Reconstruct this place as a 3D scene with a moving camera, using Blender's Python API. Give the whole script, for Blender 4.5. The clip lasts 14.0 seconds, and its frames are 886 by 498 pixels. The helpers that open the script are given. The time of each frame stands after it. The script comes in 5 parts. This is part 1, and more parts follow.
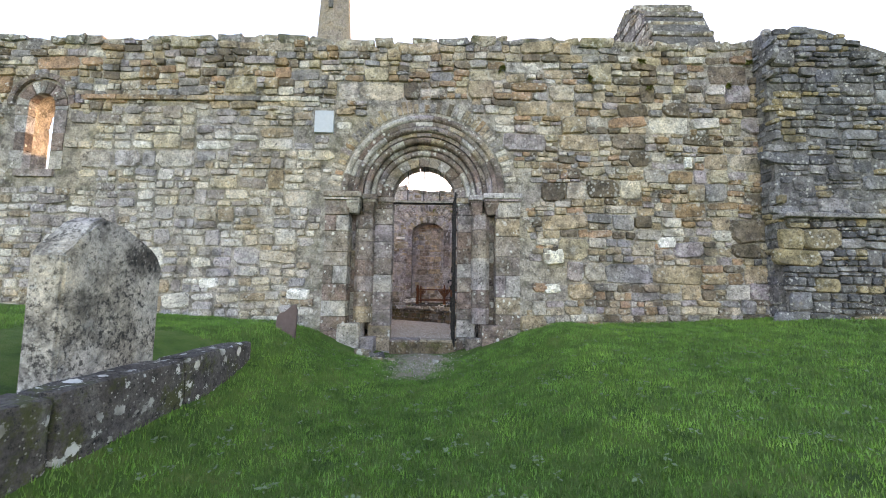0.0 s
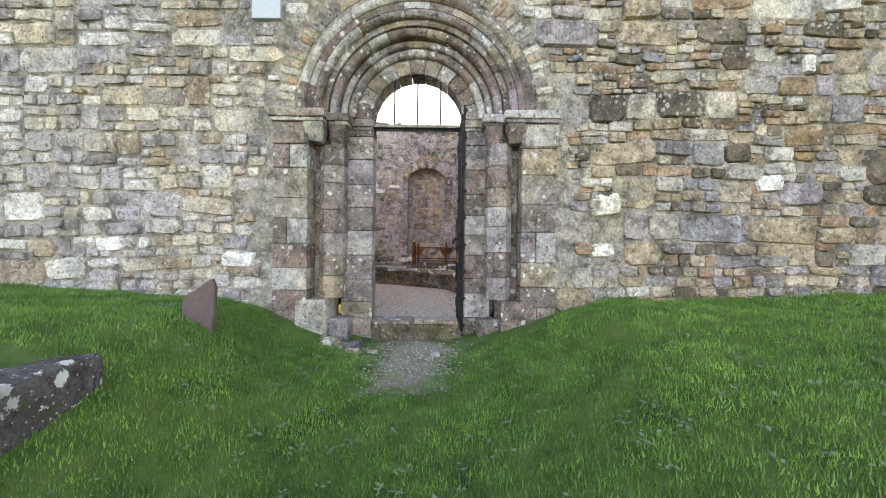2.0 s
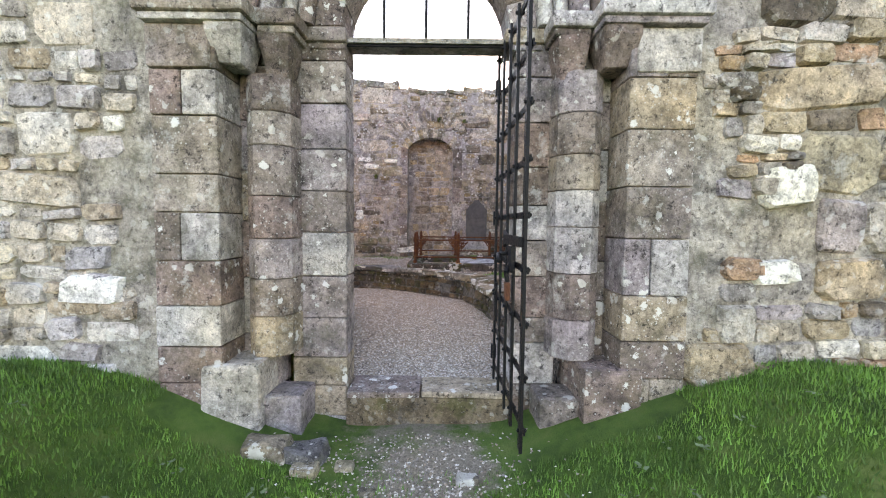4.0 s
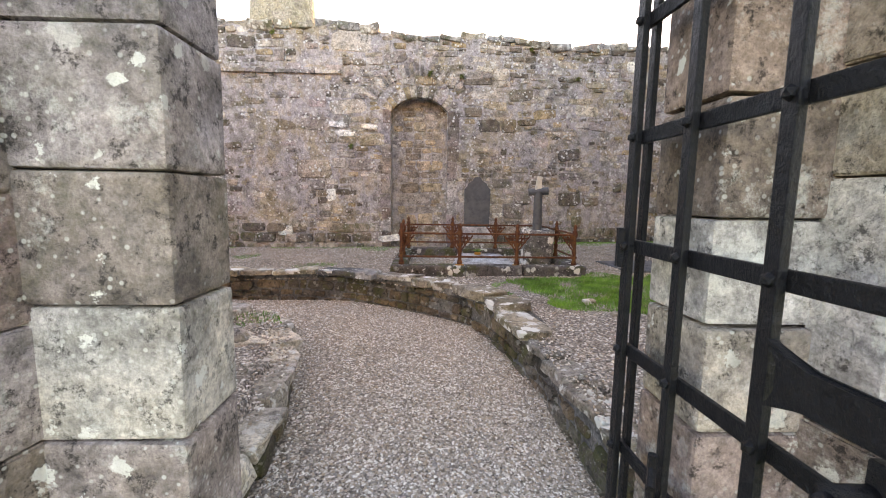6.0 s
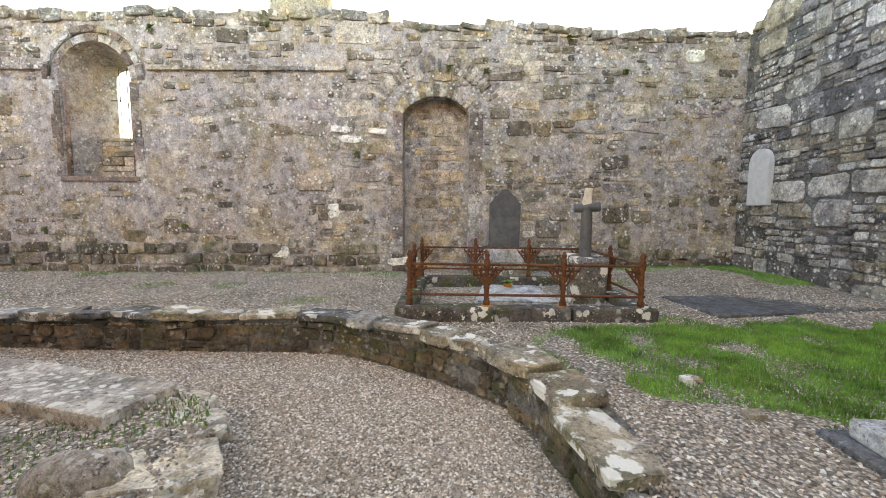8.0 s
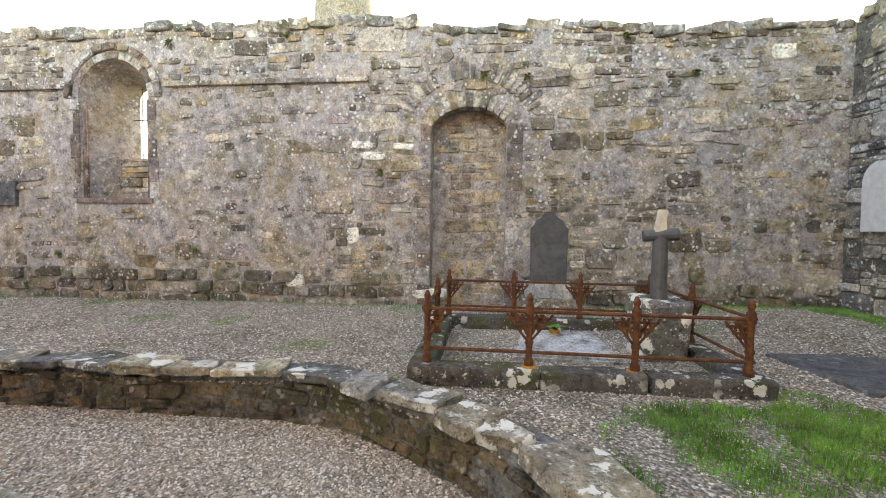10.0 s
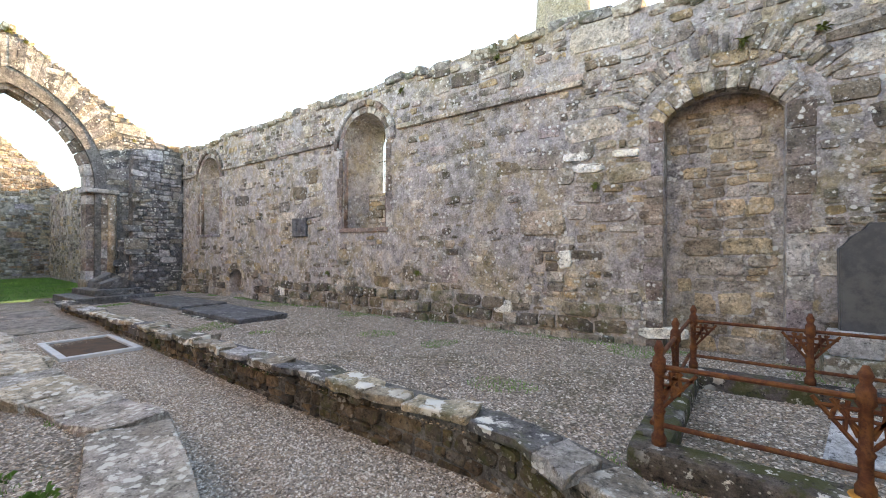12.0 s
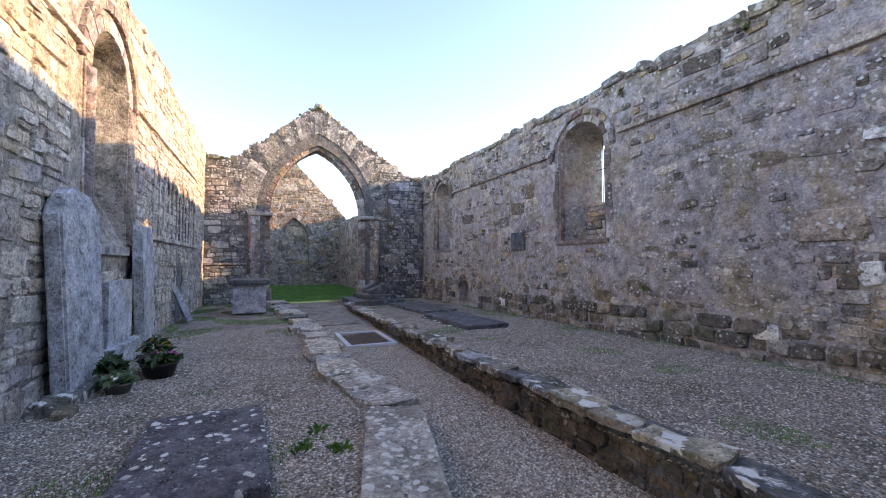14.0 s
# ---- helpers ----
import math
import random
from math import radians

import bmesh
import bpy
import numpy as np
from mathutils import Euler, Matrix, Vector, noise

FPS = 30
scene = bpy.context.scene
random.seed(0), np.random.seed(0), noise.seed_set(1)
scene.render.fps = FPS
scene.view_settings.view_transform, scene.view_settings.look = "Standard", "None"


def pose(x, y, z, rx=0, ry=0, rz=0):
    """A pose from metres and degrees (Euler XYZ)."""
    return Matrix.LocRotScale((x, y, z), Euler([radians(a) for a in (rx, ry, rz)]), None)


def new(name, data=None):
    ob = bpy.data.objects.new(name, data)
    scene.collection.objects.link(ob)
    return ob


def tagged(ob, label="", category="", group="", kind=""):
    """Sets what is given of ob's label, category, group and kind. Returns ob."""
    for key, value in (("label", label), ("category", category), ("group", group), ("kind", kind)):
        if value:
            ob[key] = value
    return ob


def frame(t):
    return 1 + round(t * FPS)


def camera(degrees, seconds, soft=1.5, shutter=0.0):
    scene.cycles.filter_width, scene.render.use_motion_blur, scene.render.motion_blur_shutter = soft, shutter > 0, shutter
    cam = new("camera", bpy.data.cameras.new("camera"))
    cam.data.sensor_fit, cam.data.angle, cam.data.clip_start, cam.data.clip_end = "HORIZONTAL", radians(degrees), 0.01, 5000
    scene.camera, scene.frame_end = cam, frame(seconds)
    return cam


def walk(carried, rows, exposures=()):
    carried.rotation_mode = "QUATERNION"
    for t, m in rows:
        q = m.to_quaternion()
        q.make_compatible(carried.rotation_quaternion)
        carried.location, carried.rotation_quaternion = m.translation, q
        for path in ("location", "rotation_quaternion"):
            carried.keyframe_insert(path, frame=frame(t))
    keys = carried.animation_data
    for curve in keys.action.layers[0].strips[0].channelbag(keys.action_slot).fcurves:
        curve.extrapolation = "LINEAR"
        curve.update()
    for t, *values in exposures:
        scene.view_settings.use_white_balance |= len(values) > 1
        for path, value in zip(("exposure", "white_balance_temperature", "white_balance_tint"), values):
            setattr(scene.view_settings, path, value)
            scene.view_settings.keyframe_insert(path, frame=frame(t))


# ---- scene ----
cam = camera(95.0, 14.0, soft=1.0)
METRES, EYE, TILT, LEAN, TURN = 8.5, 0.92, 0.0, 0.0, 0.3
ROWS = [
    (0.0, 0.0, -0.0353, 0.0, -0.09, 6.05, -0.86),
    (0.5, -0.0007, 0.0136, 0.003, -0.49, 3.86, -0.85),
    (1.0, -0.0035, 0.0708, 0.0068, -0.94, 1.85, -0.7),
    (1.5, -0.0008, 0.1338, 0.0058, -0.87, 0.5, -0.34),
    (2.0, -0.0022, 0.1927, 0.0121, -0.0, -0.42, -0.71),
    (2.5, -0.0077, 0.2539, 0.0214, 0.5, -1.29, -0.76),
    (3.0, -0.0117, 0.3161, 0.0248, 0.89, -1.96, -0.7),
    (5.5, -0.0419, 0.6078, 0.0603, -2.04, -6.49, -0.76),
    (6.0, -0.0408, 0.6568, 0.0587, -2.08, -7.15, -0.81),
    (6.5, -0.0397, 0.6993, 0.056, -1.57, -6.83, -1.07),
    (7.0, -0.041, 0.7372, 0.0615, -0.94, -6.22, -0.92),
    (7.5, -0.0396, 0.7727, 0.0651, -0.03, -5.94, -0.63),
    (10.0, -0.0315, 0.9095, 0.073, 5.95, -2.58, -0.84),
    (10.5, -0.0318, 0.9385, 0.0712, 9.75, -1.64, -0.42),
    (11.0, -0.0363, 0.9602, 0.0739, 16.46, -0.7, -0.17),
    (11.5, -0.0397, 0.9746, 0.0744, 26.12, -0.05, -0.34),
    (12.0, -0.0402, 0.9804, 0.0746, 36.33, 0.26, -0.32),
    (12.5, -0.0397, 0.9816, 0.0748, 45.44, 0.54, -0.05),
    (13.0, -0.0401, 0.9808, 0.0744, 53.33, 0.77, 0.11),
    (13.5, -0.0402, 0.9774, 0.0746, 60.15, 1.16, 0.06),
    (14.0, -0.0397, 0.9744, 0.0755, 66.04, 1.92, 0.09),
]
walk(cam, [(t, pose(0, 0, EYE, TILT, LEAN, TURN) @ pose(METRES * x, METRES * y, METRES * z, 90 + pitch, roll, yaw)) for t, x, y, z, yaw, pitch, roll in ROWS],
     exposures=[(0.0, 2.52, 9700, 29), (0.5, 2.66, 9900, 30), (1.5, 2.78, 10000, 30), (3.0, 2.85, 10000, 30), (5.5, 3.25, 11000, 30), (7.5, 3.4, 12000, 19), (11.0, 3.3, 11400, 18), (12.5, 3.0, 9200, 19), (14.0, 2.35, 7600, 25)])


# ---------- world, sun ----------
SUN_AZ, SUN_EL = radians(12.5), radians(12)   # west of south, above the horizon
world = bpy.data.worlds.new("sky")
scene.world = world
world.use_nodes = True
wn = world.node_tree
sky = wn.nodes.new("ShaderNodeTexSky")
sky.sky_type, sky.sun_disc = "NISHITA", False
sky.sun_elevation, sky.sun_rotation = SUN_EL, SUN_AZ
sky.air_density, sky.dust_density, sky.ozone_density = 1.0, 0.35, 2.5
wn.links.new(sky.outputs[0], wn.nodes["Background"].inputs[0])
wn.nodes["Background"].inputs[1].default_value = 0.15
sun = new("sun", bpy.data.lights.new("sun", "SUN"))
sun.data.energy, sun.data.angle, sun.data.color = 2.1, radians(0.6), (1.0, 0.72, 0.4)
sdir = Vector((math.sin(SUN_AZ) * math.cos(SUN_EL), math.cos(SUN_AZ) * math.cos(SUN_EL), math.sin(SUN_EL)))
sun.matrix_world = Matrix.Translation((20, 60, 30)) @ sdir.to_track_quat("Z", "Y").to_matrix().to_4x4()


# ---------- materials ----------
def nodes_of(name):
    m = bpy.data.materials.new(name)
    m.use_nodes = True
    nt = m.node_tree
    return m, nt, nt.nodes["Principled BSDF"]


def nd(nt, kind, **inputs):
    n = nt.nodes.new(kind)
    for k, v in inputs.items():
        n.inputs[k].default_value = v
    return n


def ramp(nt, fac, stops, constant=False):
    r = nt.nodes.new("ShaderNodeValToRGB")
    if constant:
        r.color_ramp.interpolation = "CONSTANT"
    e = r.color_ramp.elements
    while len(e) < len(stops):
        e.new(0.5)
    for el, (p, c) in zip(e, stops):
        el.position = p
        el.color = (*c, 1) if not isinstance(c, (int, float)) else (c, c, c, 1)
    nt.links.new(fac, r.inputs[0])
    return r.outputs[0]


def mix(nt, fac, a, b, mode="MIX"):
    m = nt.nodes.new("ShaderNodeMix")
    m.data_type, m.blend_type = "RGBA", mode
    for sock, v in ((0, fac), (6, a), (7, b)):
        if isinstance(v, (int, float)):
            m.inputs[sock].default_value = v
        elif isinstance(v, tuple):
            m.inputs[sock].default_value = (*v, 1)
        else:
            nt.links.new(v, m.inputs[sock])
    return m.outputs[2]


def calc(nt, op, a, b=0.0):
    m = nt.nodes.new("ShaderNodeMath")
    m.operation = op
    for i, v in enumerate((a, b)):
        if isinstance(v, (int, float)):
            m.inputs[i].default_value = v
        else:
            nt.links.new(v, m.inputs[i])
    return m.outputs[0]


def tex(nt, scale, detail=4.0, rough=0.6, kind="NOISE", stretch=(1, 1, 1)):
    geo = nt.nodes.new("ShaderNodeNewGeometry")
    mp = nt.nodes.new("ShaderNodeMapping")
    mp.inputs["Scale"].default_value = stretch
    nt.links.new(geo.outputs["Position"], mp.inputs[0])
    if kind == "VORONOI":
        t = nd(nt, "ShaderNodeTexVoronoi", Scale=scale)
        nt.links.new(mp.outputs[0], t.inputs["Vector"])
        return t.outputs["Distance"]
    t = nd(nt, "ShaderNodeTexNoise", Scale=scale, Detail=detail, Roughness=rough)
    nt.links.new(mp.outputs[0], t.inputs["Vector"])
    return t.outputs["Fac"]


def piece_random(nt):
    a = nt.nodes.new("ShaderNodeObjectInfo").outputs["Random"]
    b = nt.nodes.new("ShaderNodeNewGeometry").outputs["Random Per Island"]
    return calc(nt, "FRACT", calc(nt, "ADD", a, calc(nt, "MULTIPLY", b, 7.13)))


def bumped(nt, bsdf, height, strength, distance):
    b = nd(nt, "ShaderNodeBump", Strength=strength, Distance=distance)
    nt.links.new(height, b.inputs["Height"])
    nt.links.new(b.outputs[0], bsdf.inputs["Normal"])


def stone_material(name, palette, lichen=0.5, ochre=0.3, dark=0.4, rough=0.9, white=(0.72, 0.72, 0.69), mossy=0.0, spots=14.0, spot_size=0.24, cover=0.48, mottle=0.0, wash=0.0, broad=0.7):
    m, nt, p = nodes_of(name)
    r = piece_random(nt)
    stops = [(i / len(palette), c) for i, c in enumerate(palette)]
    col = ramp(nt, r, stops, True)
    patch = tex(nt, 1.1, 5)
    grain = tex(nt, 38, 6, 0.7)
    mid = tex(nt, 7, 6, 0.65)
    # mineral grain, painted crevice shade, soot and weather stain, ochre and pale lichens
    col = mix(nt, 1.0, col, ramp(nt, tex(nt, 0.8, 4), [(0.36, (1.5, 1.38, 1.2)), (0.52, (1.42, 1.4, 1.38)), (0.66, (1.36, 1.28, 1.36))]), "MULTIPLY")
    col = mix(nt, 1.0, col, ramp(nt, grain, [(0.3, 0.5), (0.5, 1.0), (0.72, 1.4)]), "MULTIPLY")
    col = mix(nt, 1.0, col, ramp(nt, tex(nt, 130, 3, 0.7), [(0.35, 0.82), (0.65, 1.18)]), "MULTIPLY")
    col = mix(nt, 1.0, col, ramp(nt, mid, [(0.32, 0.45), (0.5, 1.0), (0.68, 1.4)]), "MULTIPLY")
    # shade of small crevices multiplied into the colour as crisp dark pits
    col = mix(nt, 1.0, col, ramp(nt, tex(nt, 20, 9, 0.82), [(0.39, 0.2), (0.46, 1.0)]), "MULTIPLY")
    stain = ramp(nt, tex(nt, 2.3, 8, 0.7), [(0.49, 0.0), (0.63, 1.0)])
    col = mix(nt, calc(nt, "MULTIPLY", stain, dark), col, (0.05, 0.046, 0.043))
    oc = ramp(nt, calc(nt, "MULTIPLY", tex(nt, 3.1, 6, 0.75), calc(nt, "ADD", patch, 0.45)), [(0.6, 0.0), (0.72, 1.0)])
    col = mix(nt, calc(nt, "MULTIPLY", oc, ochre), col, (0.42, 0.29, 0.07))
    if wash:
        # worn coats of lime over one another: bluish grey, lilac, tan
        coats = ramp(nt, tex(nt, 1.9, 9, 0.76, stretch=(1, 1, 0.75)), [(0.34, (0.17, 0.13, 0.1)), (0.4, (0.38, 0.31, 0.21)), (0.45, (0.3, 0.245, 0.21)), (0.49, (0.42, 0.38, 0.35)), (0.53, (0.29, 0.265, 0.275)), (0.57, (0.4, 0.37, 0.38)), (0.61, (0.2, 0.17, 0.15)), (0.67, (0.37, 0.29, 0.17))])
        col = mix(nt, wash, col, mix(nt, 1.0, coats, ramp(nt, calc(nt, "ADD", calc(nt, "MULTIPLY", grain, 0.5), calc(nt, "MULTIPLY", mid, 0.5)), [(0.38, 0.4), (0.47, 1.0), (0.55, 1.35), (0.64, 1.7)]), "MULTIPLY"))
    if mottle:
        col = mix(nt, ramp(nt, calc(nt, "ADD", tex(nt, 26, 7, 0.75), calc(nt, "MULTIPLY", tex(nt, 2.2, 4), 0.45)), [(0.75, 0.0), (0.83, mottle)]), col, (0.03, 0.03, 0.032))
    if mossy:
        ms = ramp(nt, calc(nt, "MULTIPLY", tex(nt, 5, 6, 0.75), calc(nt, "ADD", tex(nt, 0.9, 3), 0.5)), [(0.5, 0.0), (0.6, 1.0)])
        col = mix(nt, calc(nt, "MULTIPLY", ms, mossy), col, (0.07, 0.085, 0.02))
    vor = calc(nt, "ADD", tex(nt, spots, kind="VORONOI"), calc(nt, "ADD", calc(nt, "MULTIPLY", calc(nt, "SUBTRACT", tex(nt, spots * 1.7, 7, 0.75), 0.5), 1.3), calc(nt, "MULTIPLY", calc(nt, "SUBTRACT", tex(nt, 4.5, 4), 0.5), 0.9)))
    li = ramp(nt, vor, [(spot_size - 0.05, 1.0), (spot_size, 0.0)])
    area = ramp(nt, tex(nt, 1.7, 4), [(cover - 0.08, 0.0), (cover + 0.08, 1.0)])
    wide = ramp(nt, tex(nt, 4.2, 9, 0.8), [(0.56, 0.0), (0.63, 1.0)])
    fine = ramp(nt, tex(nt, spots * 3.3, kind="VORONOI"), [(0.14, 0.55), (0.22, 0.0)])
    li = calc(nt, "MAXIMUM", calc(nt, "MULTIPLY", calc(nt, "MAXIMUM", li, fine), area), calc(nt, "MULTIPLY", wide, broad))
    col = mix(nt, calc(nt, "MULTIPLY", li, lichen), col, white)
    nt.links.new(col, p.inputs["Base Color"])
    p.inputs["Roughness"].default_value = rough
    p.inputs["Specular IOR Level"].default_value = 0.3
    bumped(nt, p, calc(nt, "ADD", mid, calc(nt, "MULTIPLY", grain, 0.22)), 1.0, 0.04)
    return m


def plain_material(name, colour, rough=0.6, metal=0.0, vary=0.25, scale=25, bump=0.2, second=None):
    m, nt, p = nodes_of(name)
    n = tex(nt, scale, 6, 0.7)
    col = mix(nt, 1.0, colour, ramp(nt, n, [(0.25, 1 - vary), (0.75, 1 + vary)]), "MULTIPLY")
    if second:
        col = mix(nt, ramp(nt, tex(nt, scale * 0.25, 7, 0.75), [(0.47, 0.0), (0.6, 1.0)]), col, second)
    nt.links.new(col, p.inputs["Base Color"])
    p.inputs["Roughness"].default_value, p.inputs["Metallic"].default_value = rough, metal
    bumped(nt, p, n, bump, 0.01)
    return m


def pebble_material(name, palette, rough=0.8):
    m, nt, p = nodes_of(name)
    col = ramp(nt, piece_random(nt), [(i / len(palette), c) for i, c in enumerate(palette)], True)
    col = mix(nt, 1.0, col, ramp(nt, tex(nt, 60, 3), [(0.3, 0.75), (0.7, 1.2)]), "MULTIPLY")
    nt.links.new(col, p.inputs["Base Color"])
    p.inputs["Roughness"].default_value = rough
    return m


TAN = [(0.30, 0.245, 0.18), (0.24, 0.225, 0.22), (0.38, 0.33, 0.27), (0.155, 0.125, 0.1), (0.27, 0.24, 0.255), (0.44, 0.42, 0.39), (0.24, 0.165, 0.105), (0.33, 0.29, 0.22), (0.2, 0.195, 0.205), (0.31, 0.2, 0.14), (0.36, 0.33, 0.3), (0.28, 0.225, 0.16), (0.11, 0.09, 0.07), (0.34, 0.27, 0.2)]
M_outer = stone_material("outer wall stone", TAN, 0.5, 0.22, 0.6, mossy=0.1)
M_outer_pale = stone_material("pale outer wall stone", [(0.36, 0.34, 0.32), (0.3, 0.28, 0.27), (0.42, 0.4, 0.38), (0.25, 0.24, 0.25), (0.4, 0.36, 0.3), (0.33, 0.31, 0.32), (0.46, 0.45, 0.43), (0.27, 0.22, 0.17), (0.37, 0.33, 0.29), (0.22, 0.2, 0.2)], 0.6, 0.2, 0.35)
M_south = stone_material("inner wall stone", [(0.34, 0.285, 0.22), (0.25, 0.215, 0.19), (0.42, 0.375, 0.31), (0.12, 0.1, 0.085), (0.32, 0.27, 0.26), (0.39, 0.35, 0.31), (0.33, 0.25, 0.16), (0.2, 0.18, 0.17), (0.38, 0.34, 0.3), (0.17, 0.14, 0.11)], 0.9, 0.35, 0.6, mossy=0.35, cover=0.43)
M_slate = stone_material("dark slaty stone", [(0.16, 0.16, 0.165), (0.24, 0.235, 0.235), (0.085, 0.087, 0.093), (0.38, 0.375, 0.37), (0.2, 0.19, 0.18), (0.12, 0.12, 0.13), (0.3, 0.3, 0.3), (0.22, 0.2, 0.17)], 0.9, 0.15, 0.5, mossy=0.12, cover=0.47)
M_north = stone_material("north wall inner stone", [(0.36, 0.33, 0.29), (0.42, 0.39, 0.35), (0.30, 0.27, 0.24), (0.38, 0.33, 0.27), (0.33, 0.31, 0.31), (0.46, 0.44, 0.4)], 0.35, 0.35, 0.25)
M_pale = stone_material("pale lichened slab", [(0.36, 0.325, 0.28), (0.29, 0.265, 0.24), (0.4, 0.36, 0.3)], 0.95, 0.15, 0.5, white=(0.66, 0.65, 0.6), spots=15, spot_size=0.34, cover=0.37, broad=0.75, mossy=0.15)
M_buttress = stone_material("dark buttress stone", [(0.11, 0.115, 0.13), (0.16, 0.165, 0.18), (0.07, 0.074, 0.084), (0.22, 0.22, 0.225), (0.13, 0.13, 0.135), (0.24, 0.2, 0.13)], 0.6, 0.25, 0.6, mossy=0.1)
M_whitestone = stone_material("white lichened stone", [(0.6, 0.6, 0.57)], 0.9, 0.1, 0.1)
M_ashlar = stone_material("dressed sandstone", [(0.26, 0.225, 0.2), (0.19, 0.16, 0.15), (0.35, 0.335, 0.33), (0.14, 0.11, 0.1), (0.24, 0.21, 0.22), (0.28, 0.23, 0.18), (0.2, 0.15, 0.14), (0.38, 0.37, 0.37), (0.17, 0.135, 0.125)], 0.9, 0.15, 0.45, mossy=0.2, spots=11, spot_size=0.2, cover=0.46, broad=0.45)
M_thin = stone_material("thin tan infill stone", [(0.37, 0.29, 0.2), (0.36, 0.31, 0.25), (0.22, 0.18, 0.14), (0.3, 0.27, 0.24), (0.34, 0.28, 0.2)], 0.4, 0.15, 0.45)
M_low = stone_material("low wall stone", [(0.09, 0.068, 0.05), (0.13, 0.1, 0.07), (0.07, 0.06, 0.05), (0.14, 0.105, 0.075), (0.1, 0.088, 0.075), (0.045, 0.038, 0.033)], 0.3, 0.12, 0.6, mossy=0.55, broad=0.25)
M_topstone = stone_material("wall head stone", [(0.28, 0.25, 0.21), (0.22, 0.21, 0.2), (0.34, 0.3, 0.24), (0.24, 0.21, 0.18), (0.19, 0.185, 0.18)], 0.85, 0.2, 0.5, white=(0.66, 0.65, 0.6), mossy=0.5, spots=9, spot_size=0.3, cover=0.41)
M_cap = stone_material("lichened cap stone", [(0.24, 0.21, 0.17), (0.17, 0.16, 0.15), (0.31, 0.27, 0.21), (0.2, 0.17, 0.14), (0.12, 0.12, 0.125)], 1.0, 0.2, 0.5, white=(0.74, 0.73, 0.68), mossy=0.4, spots=6, spot_size=0.34, cover=0.42, broad=0.9)
# strong dark patches put the shade of deep joints into the mortar colour
M_mortar = stone_material("old lime mortar", [(0.27, 0.25, 0.225)], 0.35, 0.15, 0.8, mossy=0.25)
M_render = stone_material("weathered render", [(0.29, 0.255, 0.24)], 0.75, 0.45, 0.75, mossy=0.3, cover=0.45, wash=0.8)
# dark joint mortar; also colours the painted shade of niche and tower slit
M_mortar_and_shade = stone_material("dark mortar and recess shade", [(0.11, 0.11, 0.112)], 0.3, 0.1, 0.4)
M_slab = stone_material("dark grave slab", [(0.085, 0.09, 0.1)], 0.3, 0.0, 0.3, rough=0.6, spots=8)
M_spotted = stone_material("lichen spotted slab", [(0.1, 0.095, 0.105)], 1.0, 0.0, 0.3, white=(0.74, 0.74, 0.7), spots=13, spot_size=0.26, cover=0.42, broad=0.1)
M_head = stone_material("mottled grey headstone", [(0.34, 0.325, 0.31)], 0.5, 0.05, 0.9, white=(0.6, 0.6, 0.57), spots=26, mottle=0.9)
M_greyslab = stone_material("smooth grey limestone", [(0.33, 0.345, 0.37)], 0.3, 0.05, 0.25, rough=0.75)
M_kerb = stone_material("dark mossy kerb stone", [(0.085, 0.078, 0.078)], 0.95, 0.05, 0.5, white=(0.74, 0.74, 0.71), mossy=0.7, spots=9, spot_size=0.27, cover=0.47, broad=0.08)
M_kerbpale = stone_material("pale tan kerb stone", [(0.5, 0.44, 0.35), (0.4, 0.36, 0.3), (0.54, 0.5, 0.43)], 0.7, 0.2, 0.4, mossy=0.2, spots=10)
M_boulder = stone_material("dark mossy stone", [(0.16, 0.135, 0.11), (0.25, 0.22, 0.19), (0.1, 0.085, 0.075), (0.3, 0.27, 0.24), (0.2, 0.16, 0.12), (0.13, 0.115, 0.105)], 0.7, 0.1, 0.5, mossy=0.6)
M_paving = stone_material("path paving", [(0.2, 0.185, 0.17)], 0.2, 0.0, 0.4)
M_slateplain = plain_material("smooth dark slate", (0.075, 0.08, 0.09), 0.6, 0.0, 0.35, 9, 0.25, (0.11, 0.115, 0.12))
M_paleslab = plain_material("pale smooth slab", (0.56, 0.58, 0.6), 0.8, 0.0, 0.2, 12, 0.2)
M_black = plain_material("black painted iron", (0.007, 0.007, 0.009), 0.38, 0.0, 0.4, 40, 0.9)
M_black.node_tree.nodes["Principled BSDF"].inputs["Specular IOR Level"].default_value = 0.22
M_rust = plain_material("rusted iron", (0.12, 0.038, 0.018), 0.85, 0.1, 0.5, 40, 0.6, (0.2, 0.075, 0.025))
M_orange = plain_material("rust stain", (0.45, 0.2, 0.04), 0.9, 0, 0.4, 30)
M_gravel = pebble_material("gravel pebble", [(0.4, 0.33, 0.275), (0.52, 0.45, 0.39), (0.2, 0.16, 0.13), (0.62, 0.55, 0.48), (0.42, 0.32, 0.24), (0.3, 0.265, 0.235), (0.78, 0.74, 0.68), (0.33, 0.27, 0.215)])


# ---------- builders ----------
rng = random.Random(7)


def mesh_object(name, verts, faces, material, parent=None, label="", smooth=False):
    me = bpy.data.meshes.new(name)
    me.from_pydata(verts, [], faces)
    if material:
        me.materials.append(material)
    if smooth:
        for p in me.polygons:
            p.use_smooth = True
    ob = new(name, me)
    if parent:
        ob.parent = parent
    if label:
        ob["label"] = label
    return ob


